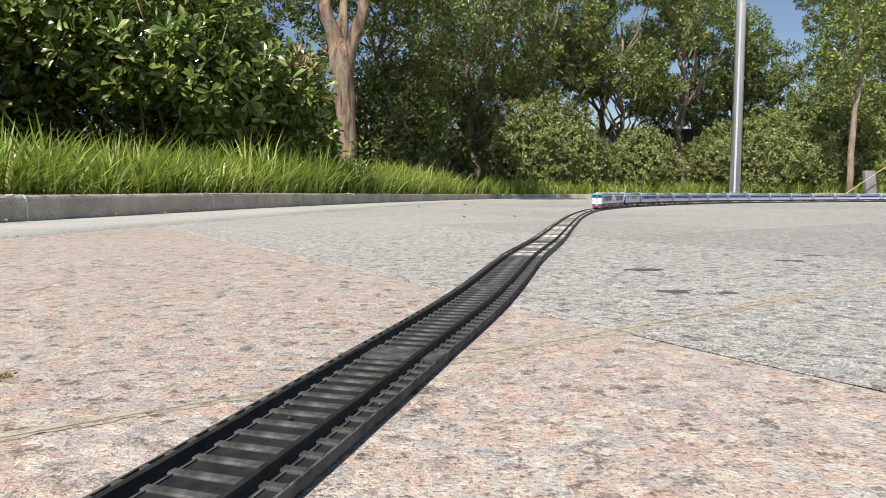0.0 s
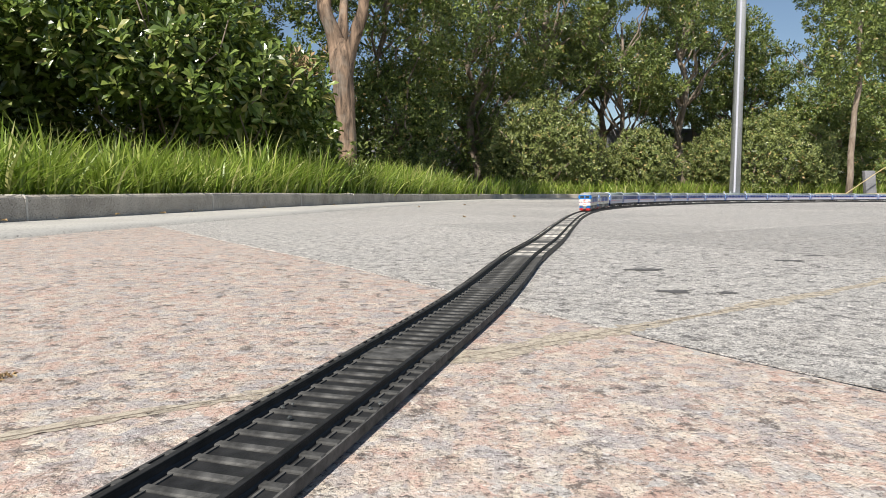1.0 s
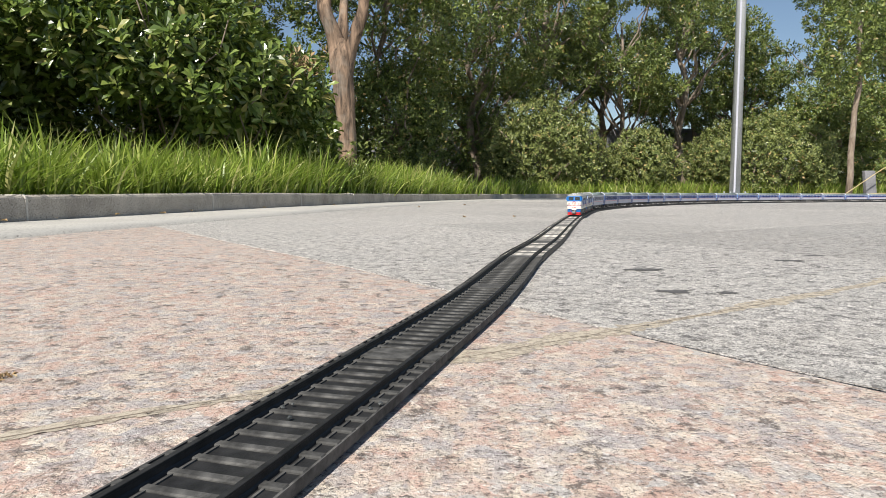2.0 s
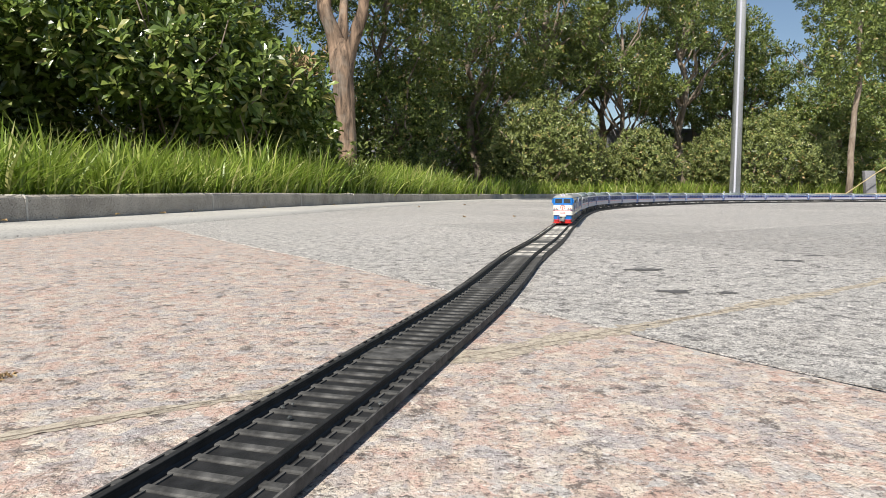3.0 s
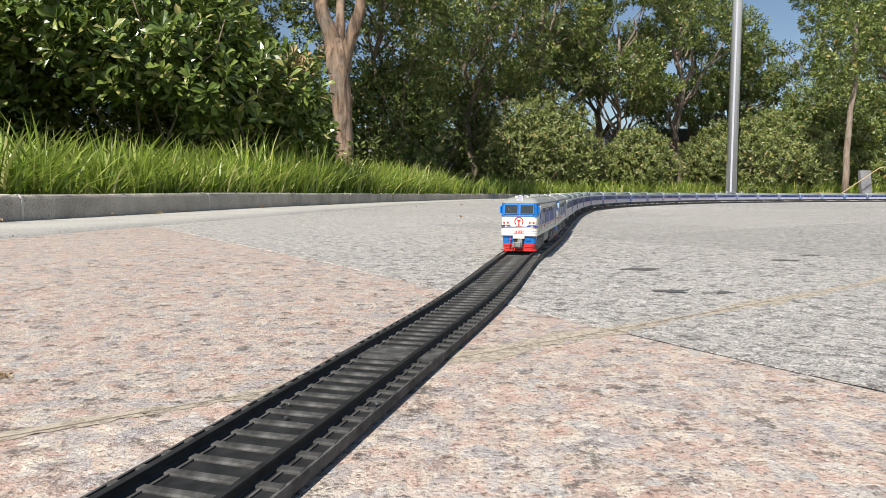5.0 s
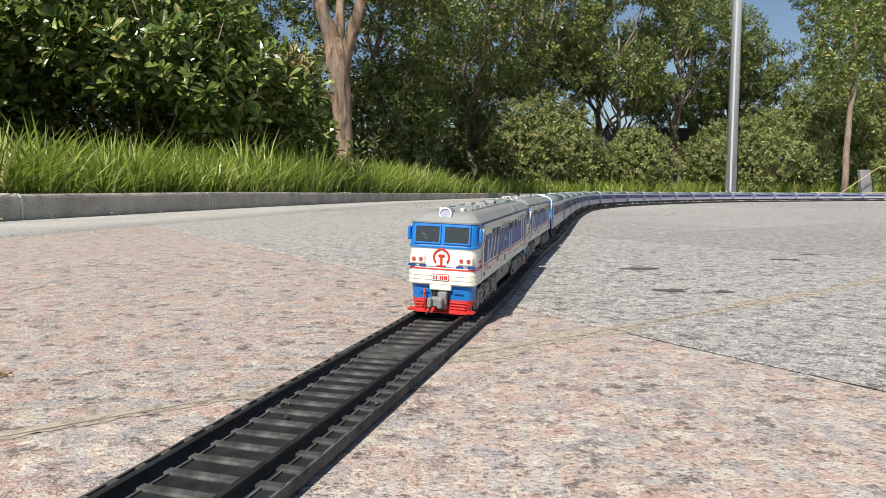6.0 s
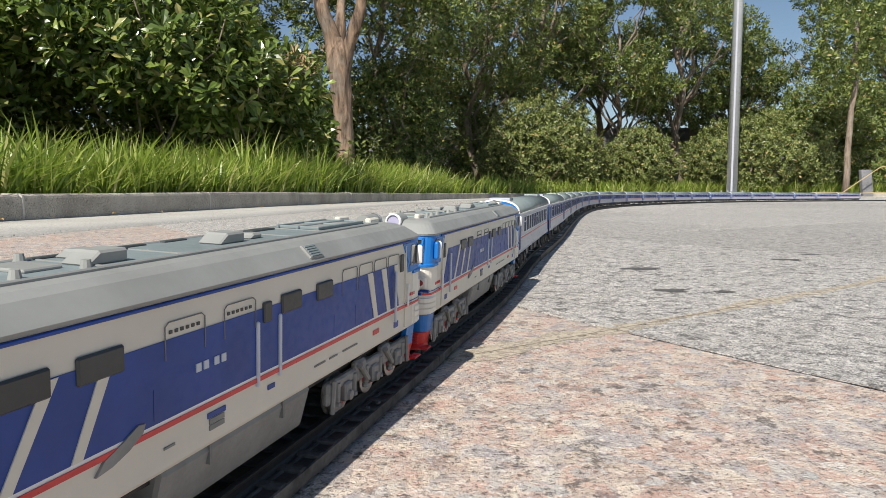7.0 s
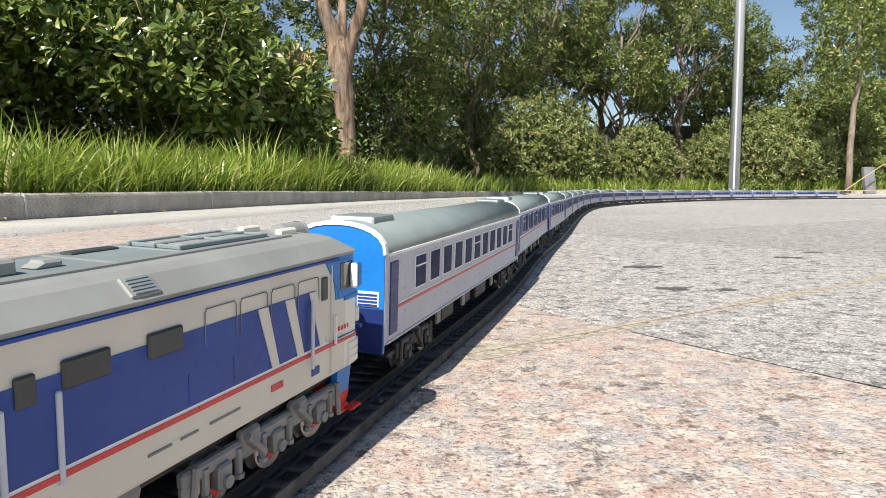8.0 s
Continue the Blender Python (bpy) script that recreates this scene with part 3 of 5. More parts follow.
def build_round_shrub(x, y, rx, ry, h, seed, extra=(), n=9000, label="", mat=None):
    mat = mat or BALLLEAF
    rng = np.random.default_rng(seed)
    ob = thing("round_shrub", label, "shrub", pose(x, y, 0.06), "clipped shrubs on the lawn")
    o = np.array((x, y, 0.06))
    blobs = [(x, y, h * 0.47, rx, ry, h * 0.53)] + [(x + a, y + b, c, ra, ra, ra * 0.9) for a, b, c, ra in extra]
    p, nrm = shell_points(rng, blobs, n // 10, 0.06)
    sprays("foliage", rng, p, nrm, 7, (0.036, 0.066), (0.019, 0.032), 0.05, mat, ob, o)
    p, nrm = shell_points(rng, blobs, n // 3, 0.25)
    d = unit(rng.normal(size=p.shape))
    leaves("inner_foliage", p - nrm * 0.22 - o, d, unit(rng.normal(size=p.shape)), rng.uniform(0.06, 0.1, len(p)), rng.uniform(0.03, 0.05, len(p)), mat, ob, shape=1, kind="stuff")
    for k in range(7):
        e = np.array((x, y, h * 0.5)) + rng.normal(size=3) * np.array((rx, ry, h * 0.3)) * 0.45
        pts, rad = limb(rng, (x + rng.normal() * 0.08, y + rng.normal() * 0.08, 0.04), e, 0.03, 0.01, 5, 0.08)
        pipe("stem", [q - o for q in pts], rad, BARK2, ob, 6)
    return ob


def build_tree(x, y, h, crown, seed, n=9000, leaf=(0.05, 0.09), trunk=0.09, label="", bare=0.8, lean=(0, 0)):
    """A leafy tree: tapered trunk, limbs, and a crown of separate leaf clumps."""
    rng = np.random.default_rng(seed)
    ob = thing("tree", label, "tree", pose(x, y, 0.07), "trees behind the lawn")
    o = np.array((x, y, 0.07))
    top = np.array((x + lean[0], y + lean[1], h * 0.75))
    pts, rad = limb(rng, (x, y, 0.03), top, trunk, trunk * 0.3, 8, 0.03)
    pipe("trunk", [q - o for q in pts], rad, BARK2, ob, 10)
    blobs = []
    for k in range(crown[3]):
        u = rng.uniform(0, 1)
        z = bare + (h - bare) * u
        r = crown[0] * (0.55 + 0.9 * math.sin(math.pi * min(0.95, 0.12 + 0.8 * u))) * rng.uniform(0.75, 1.1)
        a = rng.uniform(0, 6.28)
        c = (x + lean[0] * u + math.cos(a) * r, y + lean[1] * u + math.sin(a) * r * 0.8, z)
        s = rng.uniform(crown[1], crown[2])
        blobs.append((*c, s, s, s * rng.uniform(0.55, 0.8)))
        if k % 2 == 0:
            st = pts[min(len(pts) - 2, 2 + int(u * 5))]
            q, rr = limb(rng, st, c, trunk * 0.35, trunk * 0.08, 5, 0.06)
            pipe("limb", [w - o for w in q], rr, BARK2, ob, 6)
    p, nrm = shell_points(rng, blobs, n // 9, 0.22)
    sprays("crown", rng, p, nrm, 9, leaf, (leaf[0] * 0.42, leaf[1] * 0.48), 0.13, SMALLLEAF, ob, o)
    return ob


def build_grass():
    rng = np.random.default_rng(3)
    V_, F_ = [], []
    base, hgt, lean_d, wid = [], [], [], []

    def clumps(i0, i1, count, omin, omax, h0, h1, blades, spread, w):
        i = rng.integers(i0, i1, count)
        o = omin + (omax - omin) * rng.random(count)**1.15
        c = KP[i] + KN[i] * o[:, None]
        hh = rng.uniform(h0, h1, count)
        for (cx, cy), ch in zip(c, hh):
            m = blades
            a = rng.uniform(0, 2 * np.pi, m)
            r = np.abs(rng.normal(size=m)) * spread
            base.append(np.c_[cx + np.cos(a) * r, cy + np.sin(a) * r, np.full(m, gz(min(cy, 12)) + 0.045)])
            hgt.append(ch * rng.uniform(0.55, 1.12, m))
            ln = np.abs(rng.normal(size=m)) * 0.55 + 0.08
            aa = a + rng.normal(size=m) * 0.5
            lean_d.append(np.c_[np.cos(aa) * ln, np.sin(aa) * ln])
            wid.append(rng.uniform(0.6, 1.3, m) * w)
    n = len(KP)
    k = lambda yy: int(np.argmin(np.abs(KP[:n // 2, 1] - yy)))
    clumps(k(0.8), k(3.2), 680, 0.12, 0.95, 0.10, 0.245, 19, 0.030, 0.0068)
    clumps(k(3.0), k(6.5), 980, 0.12, 1.2, 0.16, 0.34, 16, 0.045, 0.0085)
    clumps(k(6.3), min(n - 1, k(8.4) + 700), 1900, 0.12, 2.4, 0.16, 0.32, 14, 0.08, 0.012)
    b = np.vstack(base)
    h = np.hstack(hgt)[:, None]
    d = np.vstack(lean_d)
    w = np.hstack(wid)[:, None]
    m = len(b)
    sd = unit(np.c_[-d[:, 1], d[:, 0], np.zeros(m)] + rng.normal(size=(m, 3)) * [0.3, 0.3, 0])
    d3 = np.c_[d, np.zeros(m)]
    up = np.array([0, 0, 1.0])
    rows = []
    for t, ww in ((0, 0.8), (0.4, 1.0), (0.75, 0.7)):
        c = b + up * h * (t - 0.18 * t * t * np.linalg.norm(d, axis=1)[:, None] * 2) + d3 * h * (0.35 * t + 0.9 * t * t)
        rows += [c - sd * w * ww * 0.5, c + sd * w * ww * 0.5]
    tipz = 1 - 0.36 * np.linalg.norm(d, axis=1)[:, None]
    rows.append(b + up * h * tipz + d3 * h * 1.25)
    v = np.stack(rows, 1).reshape(-1, 3)
    q = np.arange(m)[:, None] * 7
    f = np.concatenate([q + [0, 1, 3], q + [0, 3, 2], q + [2, 3, 5], q + [2, 5, 4], q + [4, 5, 6]])
    ob = mesh_part("grass", v, f, GRASS, None)
    tagged(ob, "long bright green grass leaning over the kerb", "grass", kind="stuff")


def build_street_post():
    ob = thing("lamp_post", "tall galvanised steel lamp post standing in the grass", "lamp post", pose(4.38, 10.05, 0.06))
    bm = bmesh.new()
    tube(bm, (0, 0, 0), (0.0, 0, 6.5), 0.076, 0.06, 20)
    part("pole", bm, POSTM, ob, smooth=True)
    bm = bmesh.new()
    box(bm, -0.018, 0.010, -0.090, -0.058, 0.03, 6.4, 0.004)
    bmesh.ops.rotate(bm, verts=bm.verts, cent=(0, 0, 0), matrix=Matrix.Rotation(-0.41, 3, 'Z'))
    part("cable_channel", bm, SILVER, ob, "pale cable channel strip")
    bm = bmesh.new()
    box(bm, -0.14, 0.14, -0.14, 0.14, -0.02, 0.025, 0.006)
    part("base_plate", bm, POSTM, ob)
    for sx in (-1, 1):
        for sy in (-1, 1):
            bm = bmesh.new()
            tube(bm, (sx * 0.11, sy * 0.11, 0.02), (sx * 0.11, sy * 0.11, 0.05), 0.012, None, 6)
            part("bolt", bm, POSTM, ob)


def build_big_tree():
    rng = np.random.default_rng(21)
    X, Y = -0.86, 5.75
    ob = thing("old_tree", "mature tree with flaking red-brown bark and forked trunk", "tree", pose(X, Y, 0.06))
    def log(name, pts, radii, seg=22):
        """A limb with fluted, flaking bark."""
        fine_p, fine_r = [], []
        for q in range(len(pts) - 1):
            for t in (0, 0.25, 0.5, 0.75):
                fine_p.append(Vector(pts[q]).lerp(Vector(pts[q + 1]), t))
                fine_r.append(radii[q] + (radii[q + 1] - radii[q]) * t)
        fine_p.append(Vector(pts[-1]))
        fine_r.append(radii[-1])
        made = pipe(name, fine_p, fine_r, BARK1, ob, seg)
        for v in made.data.vertices:
            c = v.co
            k = noise.noise((c.x * 26, c.y * 26, c.z * 3.2)) * 0.016 + noise.noise((c.x * 60, c.y * 60, c.z * 11)) * 0.007
            v.co += v.normal * k
    log("trunk", [(0.04, 0, -0.05), (0.045, 0, 0.12), (0.045, 0, 0.45), (0.03, 0.0, 0.75), (0.01, 0, 1.0), (0.0, 0, 1.2), (0.0, 0, 1.32)], [0.115, 0.088, 0.074, 0.080, 0.092, 0.086, 0.03])
    for a, b, r in [((-0.025, 0, 1.02), (-0.30, 0.1, 2.7), 0.070), ((0.045, 0, 0.98), (0.36, -0.1, 2.7), 0.054), ((0.0, 0.05, 1.15), (0.05, 0.4, 2.9), 0.045)]:
        pts, rad = limb(rng, a, b, r, r * 0.6, 6, 0.02)
        log("limb", pts, rad, 16)
    # the last two clumps, out of view, are added to shade the hedge behind
    blobs = [(-0.9, 0.2, 3.1, 0.8, 0.8, 0.5), (0.5, -0.2, 3.3, 0.9, 0.8, 0.5), (-0.1, 0.7, 3.5, 0.9, 0.9, 0.6), (1.1, 0.6, 3.0, 0.6, 0.6, 0.35), (-1.4, 0.9, 2.7, 0.5, 0.5, 0.35), (-0.4, 1.1, 3.2, 0.8, 0.7, 0.5), (0.4, 0.9, 3.0, 0.6, 0.6, 0.4)]
    p, nrm = shell_points(rng, blobs, 2200, 0.3)
    sprays("crown", rng, p, nrm, 9, (0.05, 0.09), (0.022, 0.042), 0.12, SMALLLEAF, ob, np.zeros(3))
    # short shoots at the foot of the trunk
    p = rng.normal(size=(160, 3)) * [0.16, 0.1, 0.10] + [-0.02, -0.12, 0.28]
    leaves("foot_foliage", p, rng.normal(size=p.shape) + [0, 0, 0.4], unit(rng.normal(size=p.shape) + [0, 0, 1]), rng.uniform(0.04, 0.08, len(p)), rng.uniform(0.015, 0.03, len(p)), BALLLEAF, ob, kind="stuff")


def build_far_wall():
    v, f = [], []
    pts = [(-14, 15.5), (-4, 15.6), (4, 15.9), (14, 15.4), (26, 13.5)]
    for x, y in pts:
        for dy, z in ((0, -0.1), (0, 1.55), (0.05, 1.6), (0.2, 1.6), (0.25, 1.55), (0.25, -0.1)):
            v.append((x, y + dy, z))
    for r in range(len(pts) - 1):
        for k in range(5):
            f.append((r * 6 + k, (r + 1) * 6 + k, (r + 1) * 6 + k + 1, r * 6 + k + 1))
    f += [tuple(range(6)), tuple(range(len(pts) * 6 - 1, len(pts) * 6 - 7, -1))]
    ob = mesh_part("garden_wall", v, f, WALLM)
    tagged(ob, "grey rendered garden wall behind the trees", "wall", kind="structure")


def build_garden_corner():
    # young staked tree, grey marker slab and a yellow hose by the far kerb
    ob = thing("sapling", "slim pale sapling trunk standing in the grass", "sapling", pose(6.15, 10.15, 0.06))
    pts, rad = limb(np.random.default_rng(4), (0, 0, -0.03), (0.12, 0.1, 2.6), 0.05, 0.03, 8, 0.006)
    pipe("trunk", pts, rad, BARK2, ob, 8)
    rng = np.random.default_rng(14)
    lp, ln = shell_points(rng, [(0.1, 0.1, 2.3, 0.55, 0.5, 0.5), (-0.2, 0.0, 1.9, 0.35, 0.35, 0.3)], 2200, 0.35)
    leaves("crown", lp, unit(rng.normal(size=lp.shape)), unit(rng.normal(size=lp.shape) + [0, 0, 1]), rng.uniform(0.06, 0.1, 2200), rng.uniform(0.03, 0.05, 2200), SMALLLEAF, ob, shape=1, kind="stuff")
    ob = thing("marker_slab", "upright grey concrete marker slab in the grass", "marker", pose(6.45, 10.1, 0.06))
    bm = bmesh.new()
    box(bm, -0.08, 0.08, -0.04, 0.04, -0.04, 0.36, 0.012, 2)
    for v in bm.verts:
        v.co.x += v.co.z * -0.12
    part("slab", bm, WALLM, ob)
    pts, rad = [], []
    for k in range(40):
        t = k / 39
        if t < 0.35:
            q = t / 0.35
            p = (5.95 + 0.55 * q, 9.9, 0.07 + 0.38 * q)
        elif t < 0.6:
            q = (t - 0.35) / 0.25
            p = (6.5 + 0.25 * math.sin(q * math.pi / 2), 9.9 - 0.1 * q, 0.45 + 0.05 * math.sin(q * math.pi) - 0.38 * q * q)
        else:
            q = (t - 0.6) / 0.4
            p = (6.75 - 1.5 * q + 0.0, 9.8 - 0.35 * q, 0.075 + 0.006 * math.sin(q * 9))
        pts.append((p[0] - 6.4, p[1] - 9.9, p[2] - 0.06))
        rad.append(0.006)
    h = pipe("garden_hose", pts, rad, HOSE, None, 8)
    h.location = (6.4, 9.9, 0.06)
    tagged(h, "pale yellow garden hose looped over the far kerb", "hose")


def build_litter():
    """Dry leaves by the kerb, a weed in a joint and grit on the track."""
    rng = np.random.default_rng(8)
    spots = [(-0.93, 1.40), (-0.88, 1.52), (-0.86, 1.78), (-0.80, 1.88), (-0.78, 2.08), (-0.66, 2.5), (-0.50, 3.0), (-0.45, 3.6), (-0.10, 2.9), (0.10, 3.4), (0.06, 1.72), (0.19, 1.75)]
    for k, (x, y) in enumerate(spots):
        d = np.array([[math.cos(k * 2.1), math.sin(k * 2.1), 0.1]])
        ob = leaves("dry_leaf", np.zeros((1, 3)), d, np.array([[0.1, 0.0, 1.0]]), np.array([0.012 + 0.012 * rng.random()]), np.array([0.008]), DRYLEAF, None, 0.5)
        ob.location = (x, y, gz(y) + (0.010 if kerb_gap(x, y) > -GUTTER_W else 0.005))
        tagged(ob, "curled dry brown leaf lying on the paving", "leaf", "fallen leaves")
    for x, y in ((-0.1795, 0.2665),):
        n = 40
        b = rng.normal(size=(n, 3)) * [0.002, 0.002, 0.0004]
        ob = leaves("weed", b, rng.normal(size=(n, 3)) * [1, 1, 0.5] + [0, 0, 0.9], rng.normal(size=(n, 3)) + [0, 0, 1], rng.uniform(0.0015, 0.0032, n), rng.uniform(0.0008, 0.0014, n), DRYLEAF, None, 0.2, 1)
        ob.location = (x, y, gz(y) + 0.0005)
        tagged(ob, "tiny dry weed tuft growing from the paving", "weed", "weeds")


def build_planting():
    build_big_bush()
    build_big_tree()
    build_round_shrub(1.56, 10.7, 1.0, 0.9, 1.62, 31, [(-0.5, -0.1, 0.6, 0.45), (0.5, 0, 0.55, 0.42)], 19000, "broad clipped evergreen shrub with a rounded top")
    build_round_shrub(3.22, 11.0, 0.56, 0.6, 1.18, 32, [(-0.35, 0, 0.45, 0.35), (0.3, -0.1, 0.5, 0.36)], 11000, "small clipped evergreen shrub beside the broad one")
    build_round_shrub(5.45, 11.6, 1.32, 1.0, 1.42, 33, [(-0.8, -0.1, 0.55, 0.5), (0.8, 0, 0.55, 0.5)], 21000, "wide low clipped shrub with browned tips")
    for x, y, rx, h, sd in ((-0.75, 8.9, 0.8, 1.9, 71), (0.05, 11.6, 0.95, 2.3, 72), (-2.0, 7.2, 0.9, 1.7, 73), (7.6, 12.0, 0.9, 0.9, 75), (-3.7, 3.6, 1.1, 2.1, 76), (-3.9, 5.0, 1.2, 2.2, 77), (-3.0, 6.0, 1.0, 2.0, 78), (-4.6, 2.4, 1.1, 2.1, 79)):
        build_round_shrub(x, y, rx, rx * 0.8, h, sd, [(-0.4, 0.1, h * 0.6, 0.4), (0.45, 0.1, h * 0.55, 0.4)], 17000, "loose dark hedge shrub under the trees", SMALLLEAF)
    rows = [(-0.75, 9.0, 3.9, 0.75, 0), (0.55, 11.2, 4.6, 0.95, 1), (1.9, 12.6, 4.6, 0.95, 2), (3.3, 12.6, 4.2, 0.8, 3), (4.7, 13.2, 4.6, 0.85, 4), (6.2, 14.0, 3.2, 0.7, 5),
            (7.9, 13.6, 4.2, 0.85, 6), (9.2, 12.8, 4.6, 0.9, 7), (-3.5, 8.4, 4.5, 1.0, 8), (-4.6, 6.6, 4.4, 1.0, 9), (-4.2, 10.8, 4.6, 1.05, 10),
            (-0.2, 13.6, 5.2, 1.2, 12), (1.4, 14.6, 5.4, 1.25, 13), (3.6, 14.9, 4.9, 1.2, 14), (5.6, 15.0, 4.4, 0.9, 15), (9.9, 14.6, 5.2, 1.2, 16), (-5.6, 12.6, 5.0, 1.2, 17), (7.3, 12.4, 1.9, 0.6, 18)]
    for x, y, h, r, k in rows:
        build_tree(x, y, h, (r, 0.26, 0.50, 36), 50 + k, 19000, (0.05, 0.088), 0.06 + 0.02 * (k % 3), "dense small-leaved evergreen tree rising behind the shrubs", 0.9 if k == 18 else 0.9 if y > 13.4 else 1.75)


# ---- the track ----
TRACK_LINE = [(-0.3319, -0.3662), (-0.2751, -0.2861), (-0.2227, -0.203), (-0.1749, -0.1172), (-0.1319, -0.0289), (-0.0938, 0.0616), (-0.0606, 0.154), (-0.0403, 0.217), (-0.0192, 0.302), (0.0045, 0.3715), (0.033, 0.477), (0.077, 0.667),
              (0.129, 0.861), (0.239, 1.32), (0.371, 1.847), (0.543, 2.388), (0.645, 2.619), (0.779, 2.90), (0.99, 3.25), (1.24, 3.62), (1.6, 4.05), (1.97, 4.38),
              (2.75, 4.93), (3.6, 5.35), (4.8, 5.7), (6.2, 5.85), (8.2, 5.75), (9.5, 5.5)]
RAIL_TOP = 0.0085
HALF_GAUGE = 0.0135


def track_curve():
    c = np.array(TRACK_LINE)
    n = 4000
    p, _ = dense(TRACK_LINE, 13.27 / n)
    k = 18
    ker = np.ones(2 * k + 1) / (2 * k + 1)
    for _ in range(3):
        q = np.vstack([2 * p[:1] - p[k:0:-1], p, 2 * p[-1:] - p[-2:-k - 2:-1]])
        p = np.c_[np.convolve(q[:, 0], ker, 'valid'), np.convolve(q[:, 1], ker, 'valid')]
    s = np.r_[0, np.cumsum(np.hypot(*np.diff(p, axis=0).T))]
    return p, s


TP, TS = track_curve()


def on_track(s):
    """Place on the rails' tops at a distance s from the track's near end."""
    x, y = np.interp(s, TS, TP[:, 0]), np.interp(s, TS, TP[:, 1])
    if s < 0:
        d = (TP[30] - TP[0]) / TS[30]
        x, y = TP[0] + d * s
    return Vector((x, y, gz(y) + RAIL_TOP))


def track_frame(s):
    a, b = on_track(s - 0.01), on_track(s + 0.01)
    d = (b - a).normalized()
    left = Vector((-d.y, d.x, 0)).normalized()
    return on_track(s), d, left


def sweep(s0, s1, step, section, origin):
    """A cross-section (offset to the left, height over rail tops) drawn along the track."""
    n = max(2, int(round((s1 - s0) / step)) + 1)
    v, f = [], []
    m = len(section)
    for i in range(n):
        p, d, l = track_frame(s0 + (s1 - s0) * i / (n - 1))
        for o, h in section:
            v.append(p + l * o + Vector((0, 0, h)) - origin)
    for i in range(n - 1):
        for k in range(m):
            j = (k + 1) % m
            f.append((i * m + k, i * m + j, (i + 1) * m + j, (i + 1) * m + k))
    f.append(tuple(range(m - 1, -1, -1)))
    f.append(tuple(range((n - 1) * m, n * m)))
    return v, f


def rect(o0, o1, h0, h1):
    return [(o0, h0), (o1, h0), (o1, h1), (o0, h1)]


def rail_section(c):
    return [(c - 0.0013, -0.0038), (c + 0.0013, -0.0038), (c + 0.0010, -0.0030), (c + 0.0006, -0.0026), (c + 0.0006, -0.0010), (c + 0.0009, -0.0007), (c + 0.0009, -0.0001),
            (c + 0.0007, 0.0), (c - 0.0007, 0.0), (c - 0.0009, -0.0001), (c - 0.0009, -0.0007), (c - 0.0006, -0.0010), (c - 0.0006, -0.0026), (c - 0.0010, -0.0030)]


SLEEPER_PITCH = 0.0096


